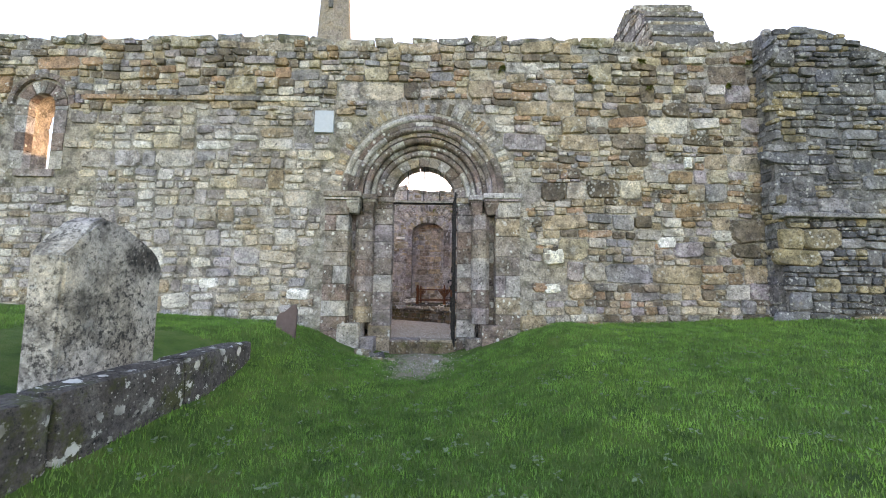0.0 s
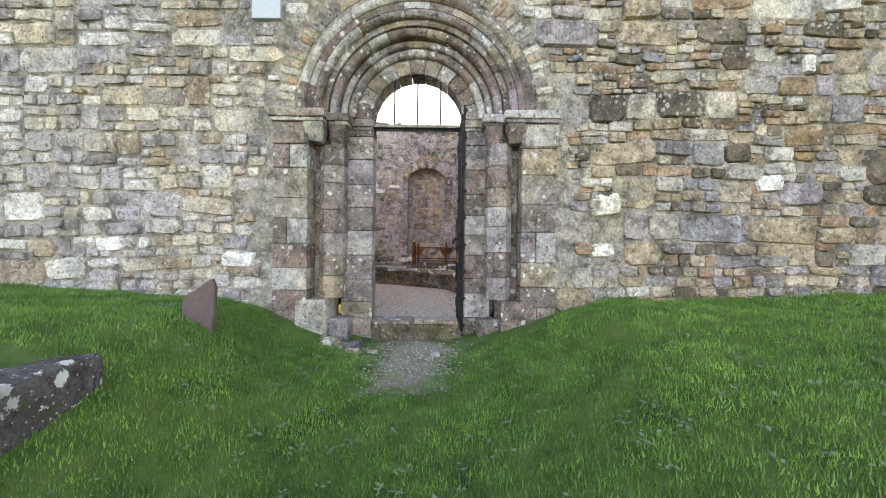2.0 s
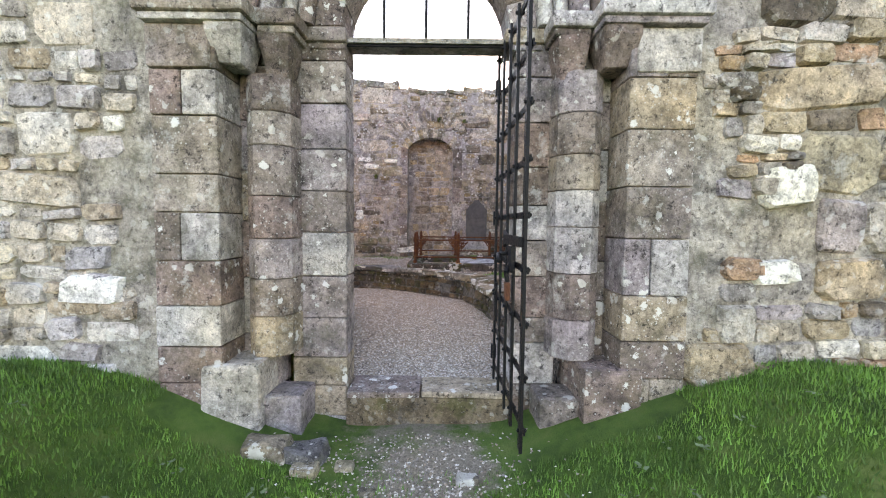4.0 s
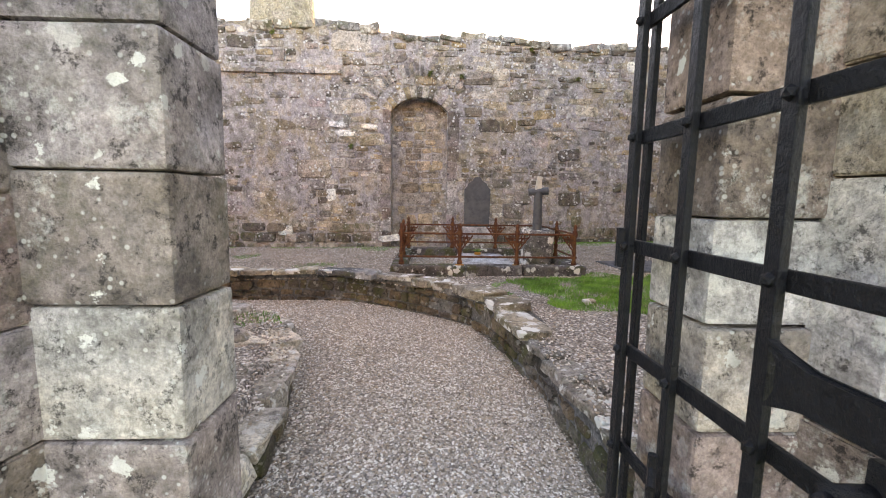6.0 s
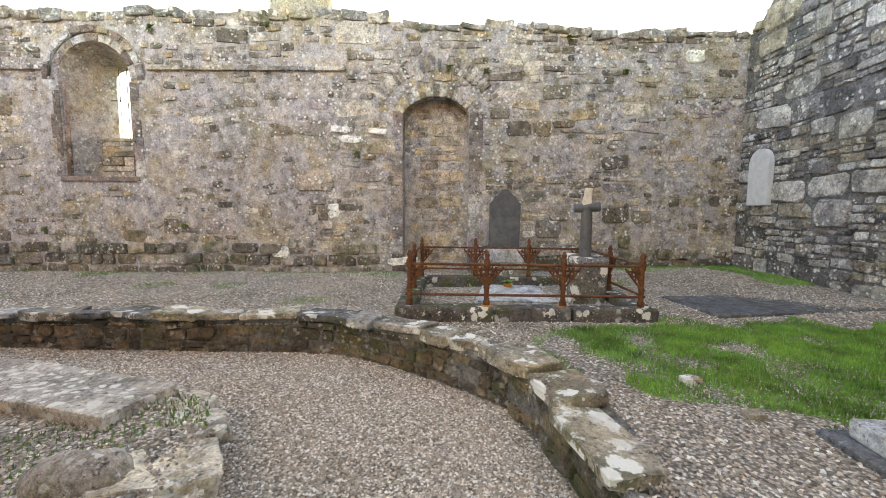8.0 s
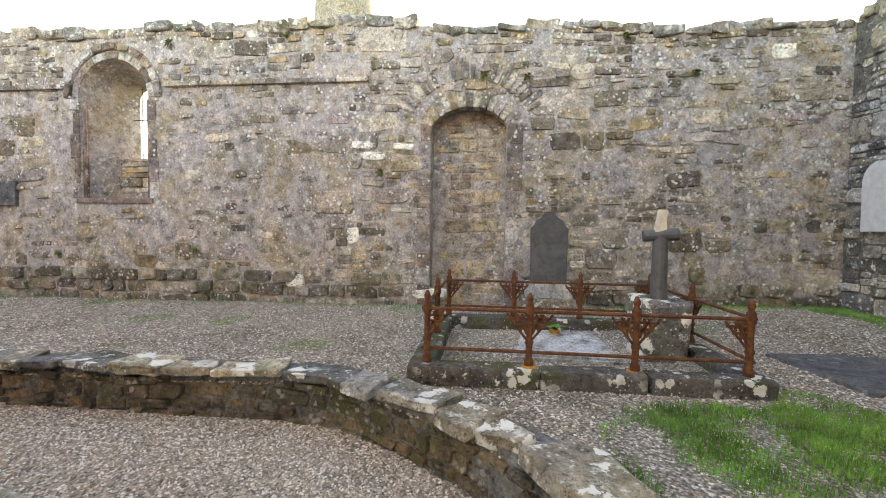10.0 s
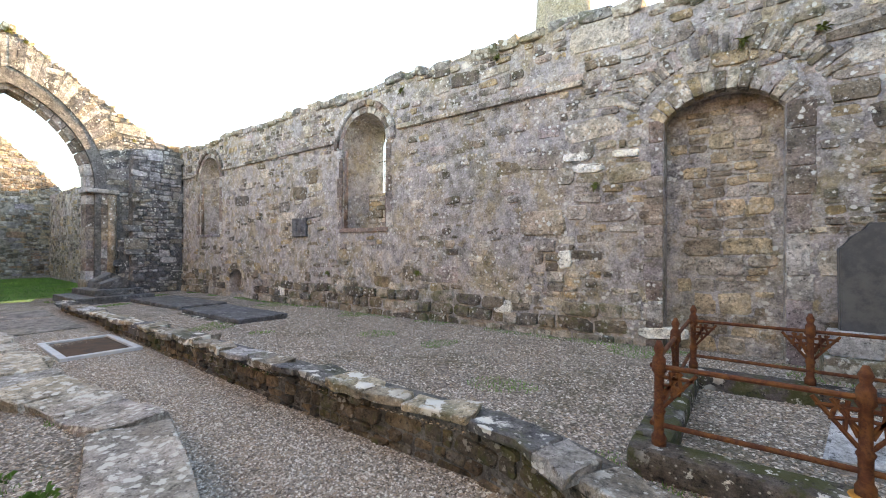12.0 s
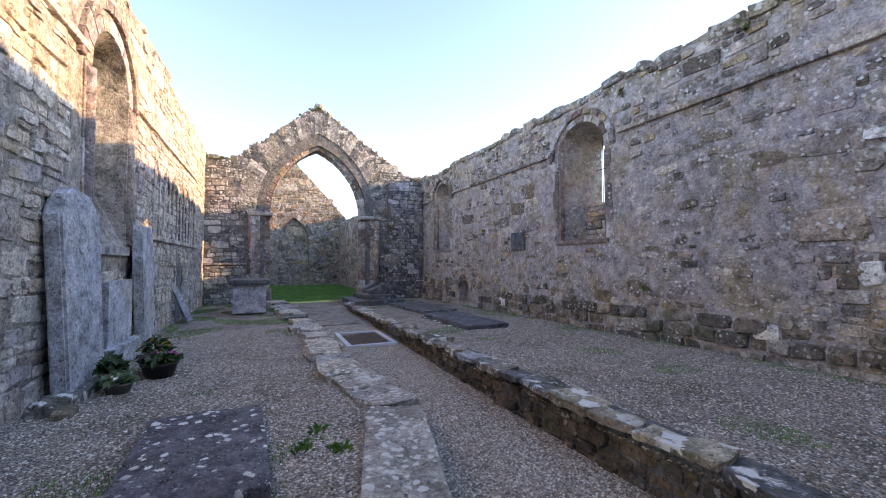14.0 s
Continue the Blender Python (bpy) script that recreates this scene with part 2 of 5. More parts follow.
def part(name, bm, material, parent=None, label="", smooth=False):
    bmesh.ops.recalc_face_normals(bm, faces=bm.faces)
    me = bpy.data.meshes.new(name)
    bm.to_mesh(me)
    bm.free()
    me.materials.append(material)
    if smooth:
        for p in me.polygons:
            p.use_smooth = True
    ob = new(name, me)
    if parent:
        ob.parent = parent
    if label:
        ob["label"] = label
    return ob


def thing(name, at, label, category, group=""):
    ob = new(name)
    ob.location = at
    return tagged(ob, label, category, group)


def box_bm(x0, x1, y0, y1, z0, z1, bevel=0.0, rough=0.0, cuts=0, seed=0):
    bm = bmesh.new()
    bmesh.ops.create_cube(bm, size=1)
    for v in bm.verts:
        v.co = ((x0 + x1) / 2 + v.co.x * (x1 - x0), (y0 + y1) / 2 + v.co.y * (y1 - y0), (z0 + z1) / 2 + v.co.z * (z1 - z0))
    if cuts:
        bmesh.ops.subdivide_edges(bm, edges=bm.edges, cuts=cuts, use_grid_fill=True)
    if bevel:
        sharp = [e for e in bm.edges if len(e.link_faces) == 2 and e.calc_face_angle(0) > 0.7]
        bmesh.ops.bevel(bm, geom=sharp, offset=bevel, segments=2, affect="EDGES", profile=0.6)
    if rough:
        for v in bm.verts:
            v.co += noise.noise_vector(v.co * 6 + Vector((seed, seed * 2, 0))) * rough
    return bm


def tube_bm(bm, a, b, r0, r1=None, n=10):
    r1 = r0 if r1 is None else r1
    a, b = Vector(a), Vector(b)
    q = (b - a).to_track_quat("Z", "Y")
    rings = []
    for c, r in ((a, r0), (b, r1)):
        rings.append([bm.verts.new(c + q @ Vector((r * math.cos(2 * math.pi * i / n), r * math.sin(2 * math.pi * i / n), 0))) for i in range(n)])
    for i in range(n):
        bm.faces.new((rings[0][i], rings[0][(i + 1) % n], rings[1][(i + 1) % n], rings[1][i]))
    bm.faces.new(rings[0][::-1])
    bm.faces.new(rings[1])
    return bm


def lathe_bm(profile, n=12, at=(0, 0, 0), bm=None):
    bm = bm or bmesh.new()
    rings = [[bm.verts.new((at[0] + r * math.cos(2 * math.pi * i / n), at[1] + r * math.sin(2 * math.pi * i / n), at[2] + z)) for i in range(n)] for r, z in profile]
    for a, b in zip(rings, rings[1:]):
        for i in range(n):
            bm.faces.new((a[i], a[(i + 1) % n], b[(i + 1) % n], b[i]))
    bm.faces.new(rings[0][::-1])
    bm.faces.new(rings[-1])
    return bm


def prism_bm(outline, to3d, d0, d1, bevel=0.0):
    """A flat outline (u, v), given depth from d0 to d1."""
    bm = bmesh.new()
    a = [bm.verts.new(to3d(u, v, d0)) for u, v in outline]
    b = [bm.verts.new(to3d(u, v, d1)) for u, v in outline]
    n = len(a)
    front = bm.faces.new(a)
    back = bm.faces.new(b[::-1])
    for i in range(n):
        bm.faces.new((a[i], b[i], b[(i + 1) % n], a[(i + 1) % n]))
    if bevel:
        bmesh.ops.bevel(bm, geom=list(front.edges) + list(back.edges), offset=bevel, segments=2, affect="EDGES")
    return bm


def pierced_bm(outer, holes, to3d, d0, d1):
    """A wall of outline outer between depths d0 and d1; each hole is a pair of loops of equal length: at d0 and at d1 (None: a recess with no way through)."""
    bm = bmesh.new()

    def cap(loops, d):
        made, edges = [], []
        for lp in loops:
            vs = [bm.verts.new(to3d(u, v, d)) for u, v in lp]
            edges += [bm.edges.new((vs[i], vs[(i + 1) % len(vs)])) for i in range(len(vs))]
            made.append(vs)
        bmesh.ops.triangle_fill(bm, use_beauty=True, use_dissolve=False, edges=edges)
        return made

    f = cap([outer] + [h[0] for h in holes], d0)
    b = cap([outer] + [h[1] for h in holes if h[1] is not None], d1)
    k = 1
    pairs = [(f[0], b[0])]
    for i, h in enumerate(holes):
        if h[1] is not None:
            pairs.append((f[i + 1], b[k]))
            k += 1
        else:
            deep = [bm.verts.new(to3d(u, v, d0 + h[2])) for u, v in h[0]]
            pairs.append((f[i + 1], deep))
            bm.faces.new(deep)
    for p, q in pairs:
        for i in range(len(p)):
            j = (i + 1) % len(p)
            bm.faces.new((p[i], p[j], q[j], q[i]))
    return bm


def round_arch(cx, half, z0, spring, rise=None, n=14, point=0.0):
    """The outline of an arched opening, from its lower left round to its lower right."""
    rise = half if rise is None else rise
    pts = [(cx - half, z0), (cx - half, spring)]
    for i in range(1, n):
        a = math.pi * (1 - i / n)
        u, v = math.cos(a), math.sin(a)
        if point:
            v = 1 - abs(u) ** (2 - point)
            v = max(v, 0)
        pts.append((cx + half * u, spring + rise * v))
    return pts + [(cx + half, spring), (cx + half, z0)]


def inside(lp, u, v):
    hit, n = False, len(lp)
    for i in range(n):
        (x1, y1), (x2, y2) = lp[i], lp[(i + 1) % n]
        if (y1 > v) != (y2 > v) and u < (x2 - x1) * (v - y1) / (y2 - y1) + x1:
            hit = not hit
    return hit


def stone_template(seed):
    """A unit stone: irregular outline in u, v (-0.5..0.5), face at w = 1, back at w = 0."""
    r = random.Random(seed)
    ring = []
    for su, sv in ((-1, -1), (1, -1), (1, 1), (-1, 1)):
        c, d = r.uniform(0.03, 0.2), r.uniform(0.06, 0.34)
        p, q = (su * 0.5, sv * (0.5 - d)), (su * (0.5 - c), sv * 0.5)
        ring += [p, q] if su * sv > 0 else [q, p]
    ring = [(u * r.uniform(0.93, 1.05), v * r.uniform(0.9, 1.06)) for u, v in ring]
    vs = [(u, v, 0.0) for u, v in ring]
    vs += [(u, v, r.uniform(0.45, 0.7)) for u, v in ring]
    vs += [(u * 0.91, v * 0.87, r.uniform(0.85, 1.05)) for u, v in ring]
    vs.append((r.uniform(-.15, .15), r.uniform(-.15, .15), r.uniform(0.95, 1.12)))
    n, fs = 8, []
    for k in (0, 8):
        for i in range(n):
            fs.append((k + i, k + (i + 1) % n, k + 8 + (i + 1) % n, k + 8 + i))
    fs += [(16 + i, 16 + (i + 1) % n, 24) for i in range(n)]
    return vs, fs


TEMPLATES = [stone_template(s) for s in range(28)]
TEMPLATE_MESH = {}


def stone_mesh(k, material):
    key = (k, material.name)
    if key not in TEMPLATE_MESH:
        me = bpy.data.meshes.new("stone")
        me.from_pydata(TEMPLATES[k][0], [], TEMPLATES[k][1])
        me.materials.append(material)
        TEMPLATE_MESH[key] = me
    return TEMPLATE_MESH[key]


def lay_stones(parent, stones, to3d, material, near=None, name="stone", limit=300):
    """stones: (u, v, width, height, proud). Those within near() become parts; the rest is one part of kind stuff."""
    verts, faces, singles = [], [], []
    for s in stones:
        u, v, w, h, p = s
        k = rng.randrange(len(TEMPLATES))
        o = Vector(to3d(u, v, 0))
        du = (Vector(to3d(u + 0.05, v, 0)) - o) * 20
        dv = (Vector(to3d(u, v + 0.05, 0)) - o) * 20
        dn = Vector(to3d(u, v, -1)) - o
        tilt = rng.uniform(-0.1, 0.1)
        du, dv = du + dv * tilt, dv - du * tilt
        m = Matrix(((du.x * w, dv.x * h, dn.x * (p + 0.05), o.x - dn.x * 0.05), (du.y * w, dv.y * h, dn.y * (p + 0.05), o.y - dn.y * 0.05), (du.z * w, dv.z * h, dn.z * (p + 0.05), o.z - dn.z * 0.05), (0, 0, 0, 1)))
        if near and len(singles) < limit and near(u, v):
            ob = new(name, stone_mesh(k, material))
            ob.parent = parent
            ob.matrix_local = m
            singles.append(ob)
        else:
            base = len(verts)
            verts += [m @ Vector(c) for c in TEMPLATES[k][0]]
            faces += [tuple(base + i for i in f) for f in TEMPLATES[k][1]]
    if verts:
        ob = mesh_object("rubble", verts, faces, material, parent)
        ob["kind"] = "stuff"
    return singles


def rubble(u0, u1, v0, top, free, band=(0.24, 0.62), col=(0.25, 0.95), small=0.07, gap=0.014, proud=(0.008, 0.045), fill=1.0):
    """Stones of an uneven rubble face, from u0 to u1 and v0 up to top(u), where free(u, v, w, h) allows."""
    out, v = [], v0
    while v < v0 + 9:
        bh = rng.uniform(*band)
        u = u0 - rng.uniform(0, 0.3)
        any_left = False
        while u < u1:
            cw = rng.uniform(*col)
            cells = [(u, v, cw, bh)]
            while cells:
                a, b, w, h = cells.pop()
                if h > 0.15 and rng.random() < (0.9 if h > 0.34 else 0.55) and h > small * 2:
                    k = rng.uniform(0.3, 0.7)
                    cells += [(a, b, w, h * k), (a, b + h * k, w, h * (1 - k))]
                    continue
                if w > h * rng.uniform(1.6, 4.2) and w > 0.2:
                    k = rng.uniform(0.35, 0.65)
                    cells += [(a, b, w * k, h), (a + w * k, b, w * (1 - k), h)]
                    continue
                cu, cv = a + w / 2, b + h / 2
                nz = noise.noise_vector(Vector((cu * 0.9, cv * 0.9, u0 * 3)))
                cu, cv = cu + nz.x * 0.05, cv + nz.y * 0.07
                if u0 <= cu <= u1 and cv > v0 - 0.1:
                    if cv + h * 0.3 < top(cu):
                        any_left = True
                        if rng.random() < fill and free(cu, cv, w, h):
                            out.append((cu, cv, w - gap, h - gap * 0.8, rng.uniform(*proud)))
            u += cw
        v += bh
        if not any_left and v > v0 + 2:
            break
    return out


def clear_of(loops, margin=0.0):
    def free(u, v, w, h):
        for lp in loops:
            for a in (-0.5, 0, 0.5):
                for b in (-0.5, 0, 0.5):
                    if inside(lp, u + a * (w + margin), v + b * (h + margin)):
                        return False
        return True
    return free


def ragged(u0, u1, base, step=0.28, amp=0.07, seed=0):
    """Points along an uneven wall head."""
    r, pts, u = random.Random(seed), [], u0
    while u < u1:
        pts.append((u, base(u) + r.uniform(-amp, amp)))
        u += r.uniform(step * 0.5, step * 1.5)
    return pts + [(u1, base(u1))]


def coping(parent, u0, u1, base, to3d, d0, d1, material, seed=0, near=None):
    """Loose head stones along the top of a wall, each a rounded block across its thickness."""
    r, u, i = random.Random(seed), u0, 0
    while u < u1:
        w, h = r.uniform(0.2, 0.55), r.uniform(0.09, 0.18)
        if abs(base(u + 0.2) - base(u)) > 0.06:
            w, h = w * 0.4, h * 0.8
        z = base(u + w / 2) - 0.06
        bm = box_bm(u, min(u + w - 0.01, u1), d0 - r.uniform(-0.02, 0.05), d1 + r.uniform(-0.05, 0.03), z, z + h, 0.04, 0.06, 1, seed + i)
        for v in bm.verts:
            v.co = to3d(v.co.x, v.co.z, v.co.y)
        part("coping_stone", bm, material, parent)
        u += w
        i += 1


def voussoirs(parent, cx, spring, r0, r1, to3d, d0, d1, material, n, a0=0.0, a1=math.pi, squash=1.0, gap=0.004, name="voussoir", jitter=0.0, bevel=0.008, curve=None):
    for i in range(n):
        b0, b1 = a0 + (a1 - a0) * i / n, a0 + (a1 - a0) * (i + 1) / n
        q = gap / r1
        j = rng.uniform(-jitter, jitter)
        pts = []
        for rr, seq in ((r0, (b0 + q, (b0 + b1) / 2, b1 - q)), (r1 + j, (b1 - q, (b0 + b1) / 2, b0 + q))):
            pts += [(cx + rr * math.cos(a), spring + rr * math.sin(a) * squash) for a in seq]
        part(name, prism_bm(pts, to3d, d0 - rng.uniform(0, 0.006), d1, bevel), material, parent)


def moulded_arch(parent, cx, spring, r0, r1, to3d, d0, d1, material, n, round_front=True, name="voussoir"):
    """An arch ring of moulded stones: a roll on its front edge, fine joints between the stones."""
    h = min((r1 - r0) / 2, (d1 - d0) * 0.8)
    prof = [(r0, d1)]
    for i in range(7):
        a = math.pi * i / 6
        prof.append(((r0 + r1) / 2 - math.cos(a) * (r1 - r0) / 2, d0 + h - math.sin(a) * h) if round_front else (r0 + (r1 - r0) * i / 6, d0))
    prof.append((r1, d1))
    for i in range(n):
        b0, b1 = math.pi * i / n + 0.002 / r0, math.pi * (i + 1) / n - 0.002 / r0
        push = rng.uniform(-0.004, 0.004)
        bm = bmesh.new()
        rings = []
        for k in range(6):
            a = b0 + (b1 - b0) * k / 5
            rings.append([bm.verts.new(to3d(cx + r * math.cos(a), spring + r * math.sin(a), d + push)) for r, d in prof])
        m = len(prof)
        for p, q in zip(rings, rings[1:]):
            for j in range(m):
                bm.faces.new((p[j], p[(j + 1) % m], q[(j + 1) % m], q[j]))
        bm.faces.new(rings[0])
        bm.faces.new(rings[-1][::-1])
        part(name, bm, material, parent)


def block(parent, name, x0, x1, y0, y1, z0, z1, material, bevel=0.012, rough=0.004, label=""):
    return part(name, box_bm(x0, x1, y0, y1, z0, z1, bevel, rough, 0, rng.uniform(0, 50)), material, parent, label)


def thick(name, label, category="wall"):
    return tagged(new(name), label, category, "", "structure")


# ---------- ground outside ----------
def smooth(a, b, x):
    t = min(max((x - a) / (b - a), 0), 1)
    return t * t * (3 - 2 * t)


def outside_z(x, y):
    d, k = x + 0.35, min(max(y, -2), 6.2) - 5
    z = -0.16 + 0.038 * k
    back = smooth(4.6, 3.2, y)
    z += smooth(0.2 + 0.5 * back, 2.4 + 0.6 * back, -d) * (0.626 - 0.07 * max(k, -1.6)) + smooth(0.0, 2.4, d) * (0.506 + 0.063 * k)
    z += 0.05 * max(abs(d) - 2.6, 0) * smooth(0, 5, y)
    # bank by the slate marker, hollows beside the door and the trodden way
    z += 0.13 * math.exp(-((x + 2.1) ** 2 + (y - 4.75) ** 2) / 0.12) - 0.1 * math.exp(-((x + 1.6) ** 2 + (y - 5.5) ** 2) / 0.2)
    z += 0.08 * math.exp(-((x - 1.7) ** 2 + (y - 5.5) ** 2) / 0.3) - 0.1 * math.exp(-((x - 1.25) ** 2 + (y - 4.9) ** 2) / 0.12) + 0.06 * math.exp(-((x + 0.37) ** 2 + (y - 6.2) ** 2) / 0.15)
    lumps = noise.noise(Vector((x * 0.8, y * 0.8, 0))) * 0.05 + noise.noise(Vector((x * 2.5, y * 2.5, 3))) * 0.025
    return z + lumps * smooth(0.2, 1.0, abs(d) + max(4.5 - y, 0))


def sheet(name, x0, x1, y0, y1, step, zf, material, keep=None):
    xs = np.arange(x0, x1 + step * 0.5, step)
    ys = np.arange(y0, y1 + step * 0.5, step)
    idx, verts, faces = {}, [], []
    for j, y in enumerate(ys):
        for i, x in enumerate(xs):
            idx[i, j] = len(verts)
            verts.append((x, y, zf(x, y)))
    for j in range(len(ys) - 1):
        for i in range(len(xs) - 1):
            if keep is None or keep(xs[i] + step / 2, ys[j] + step / 2):
                faces.append((idx[i, j], idx[i + 1, j], idx[i + 1, j + 1], idx[i, j + 1]))
    return mesh_object(name, verts, faces, material, smooth=True)


def turf_material(name, worn):
    m, nt, p = nodes_of(name)
    a = tex(nt, 3, 6, 0.7)
    col = ramp(nt, a, [(0.32, (0.035, 0.085, 0.013)), (0.5, (0.075, 0.165, 0.026)), (0.68, (0.14, 0.2, 0.05))])
    if worn:
        geo = nt.nodes.new("ShaderNodeNewGeometry")
        sp = nt.nodes.new("ShaderNodeSeparateXYZ")
        nt.links.new(geo.outputs["Position"], sp.inputs[0])
        dx = calc(nt, "ABSOLUTE", calc(nt, "ADD", sp.outputs[0], 0.33))
        dy = calc(nt, "MULTIPLY", calc(nt, "ABSOLUTE", calc(nt, "SUBTRACT", sp.outputs[1], 5.6)), 0.5)
        d = calc(nt, "ADD", calc(nt, "MAXIMUM", dx, dy), calc(nt, "MULTIPLY", calc(nt, "SUBTRACT", tex(nt, 4, 6, 0.7), 0.5), 1.1))
        bare = ramp(nt, d, [(0.2, 1.0), (0.42, 0.0)])
        soil = ramp(nt, tex(nt, 45, 5, 0.8), [(0.3, (0.2, 0.16, 0.115)), (0.7, (0.42, 0.36, 0.29))])
        col = mix(nt, bare, col, soil)
    nt.links.new(col, p.inputs["Base Color"])
    p.inputs["Roughness"].default_value = 0.95
    bumped(nt, p, tex(nt, 30, 6, 0.8), 0.8, 0.04)
    return m


M_turf = turf_material("trodden turf", True)
M_far = turf_material("far grass", False)
tagged(sheet("ground", -14, 16, -8, 6.35, 0.12, outside_z, M_turf), "uneven mown churchyard grass with a worn gravel patch at the door", "ground", kind="structure")
far = sheet("ground_far", -1000, 1000, -1000, 1000, 50, lambda x, y: -0.9, M_far)
tagged(far, "distant grass around the ruin", "ground", kind="structure")


def floor_z(x, y):
    z = 0.42 + 0.012 * (x + 3) + 0.09 * smooth(0, 3, x) * smooth(10, 13, y)
    return z + noise.noise(Vector((x * 0.9, y * 0.9, 9))) * 0.02


PATH_R = [(.42, 6.2), (.40, 7.2), (.34, 8.03), (.26, 8.41), (.20, 8.86), (.03, 9.40), (-.3, 9.70), (-.8, 10.08), (-1.42, 10.40), (-2.4, 10.38), (-4.5, 10.38), (-7.4, 10.44), (-12.2, 10.42), (-14.6, 10.42)]
PATH_L = [(-14.6, 8.7), (-12.3, 8.95), (-10, 9.08), (-7.5, 9.14), (-5, 9.15), (-3.7, 9.42), (-2.2, 9.12), (-1.95, 9.1), (-1.68, 8.95), (-1.5, 8.7), (-1.36, 8.4), (-1.24, 8.1), (-1.14, 7.6), (-1.08, 6.2)]
PATH = PATH_R + PATH_L


def path_z(x, y):
    return 0.09 + 0.09 * smooth(6.6, 8.6, y) + 0.05 * smooth(-6, -12, x) + noise.noise(Vector((x, y, 4))) * 0.012


def gravel_ground(name):
    m, nt, p = nodes_of(name)
    v = tex(nt, 55, kind="VORONOI")
    n = tex(nt, 1.4, 5)
    # shade between pebbles painted in: bright middles, dark edges
    gap_shade = ramp(nt, v, [(0.25, 1.4), (0.62, 0.5)])
    cells = nd(nt, "ShaderNodeTexVoronoi", Scale=60.0)
    geo = nt.nodes.new("ShaderNodeNewGeometry")
    nt.links.new(geo.outputs["Position"], cells.inputs["Vector"])
    sep = nt.nodes.new("ShaderNodeSeparateColor")
    nt.links.new(cells.outputs["Color"], sep.inputs[0])
    col = ramp(nt, sep.outputs[0], [(0.0, (0.2, 0.16, 0.135)), (0.4, (0.38, 0.315, 0.265)), (0.8, (0.52, 0.45, 0.39)), (1.0, (0.74, 0.68, 0.62))])
    col = mix(nt, 1.0, col, ramp(nt, n, [(0.3, 0.7), (0.7, 1.15)]), "MULTIPLY")
    col = mix(nt, 1.0, col, gap_shade, "MULTIPLY")
    # soil and thin moss on the trodden ground
    col = mix(nt, calc(nt, "MULTIPLY", ramp(nt, tex(nt, 1.1, 7, 0.7), [(0.52, 0.0), (0.62, 1.0)]), 0.55), col, (0.075, 0.07, 0.03))
    nt.links.new(col, p.inputs["Base Color"])
    p.inputs["Roughness"].default_value = 0.9
    bumped(nt, p, v, 0.9, 0.02)
    return m


M_ground_in = gravel_ground("gravel bed")


def sunk(x, y):
    return any(inside(PATH, x + a, y + b) for a, b in ((0, 0), (.12, 0), (-.12, 0), (0, .12), (0, -.12), (.09, .09), (-.09, -.09), (.09, -.09), (-.09, .09)))


floor = sheet("floor", -14.7, 4.5, 6.42, 13.75, 0.08, lambda x, y: path_z(x, y) if sunk(x, y) else floor_z(x, y), M_ground_in)
tagged(floor, "gravel floor of the roofless nave with a sunken path", "floor", kind="structure")
cf = sheet("floor_chancel", -25.2, -14.65, 7.0, 12.9, 0.3, lambda x, y: 0.27 + noise.noise(Vector((x, y, 1))) * 0.03, M_far)
tagged(cf, "green grass floor of the roofless chancel", "floor", kind="structure")

# ---------- north wall with the doorway ----------
DX = -0.37                      # middle of the doorway
OUT, IN_N = 6.10, 6.56          # its outer and inner face


def nwall(u, v, d):
    return (u, OUT + d, v)


def nwall_in(u, v, d):
    return (u, IN_N - d, v)


def n_top(u):
    return 5.06 + 0.04 * math.sin(u * 1.3)


T_N = IN_N - OUT
wall_n = thick("wall_north", "weathered rubble stone wall of tan and grey stones, ruined head")
door_core = round_arch(DX, 1.24, -0.2, 2.45)
win_out = round_arch(-6.68, 0.22, 2.8, 3.88)
win_in = round_arch(-6.38, 0.63, 1.78, 3.65)
outer_n = [(-26, -0.6), (-26, 5.0)] + ragged(-26, 5.2, n_top, seed=3)[1:] + [(5.2, -0.6)]
win_in_r = [(u, v) for u, v in win_in]
core = pierced_bm(outer_n, [(door_core, door_core), (win_out, win_in)], nwall, 0.0, T_N)
part("core", core, M_mortar, wall_n)
hole_w = round_arch(-6.68, 0.42, 2.62, 3.88, 0.42)
free_n = clear_of([round_arch(DX, 1.5, -0.5, 2.42, 1.47), [(DX - 1.55, -1), (DX - 1.55, 2.6), (DX + 1.55, 2.6), (DX + 1.55, -1)], hole_w, [(-2.16, 3.46), (-2.16, 3.86), (-1.83, 3.86), (-1.83, 3.46)]])


def old_face(u, v):
    """Where the face keeps its broad pale stones in flush lime: the lower wall east of the door."""
    return u < DX - 1.3 and v < 3.85 + 0.15 * math.sin(u * 2.3)


st = rubble(-9.5, DX - 1.3, -0.1, lambda u: 4.1, lambda u, v, w, h: old_face(u, v) and free_n(u, v, w, h), band=(0.2, 0.5), col=(0.22, 0.7), small=0.1, gap=0.02, proud=(0.006, 0.04))
lay_stones(wall_n, st, nwall, M_outer_pale, lambda u, v: u > -3.6 and 0.2 < v < 3.2, limit=150)
st = rubble(-9.5, 5.15, -0.1, n_top, lambda u, v, w, h: not old_face(u, v) and free_n(u, v, w, h), band=(0.12, 0.4), col=(0.2, 0.8), small=0.055, gap=0.006, proud=(0.006, 0.06))
lay_stones(wall_n, st, nwall, M_outer, lambda u, v: 1.1 < u < 3.2 and 0.2 < v < 3.2, limit=150)
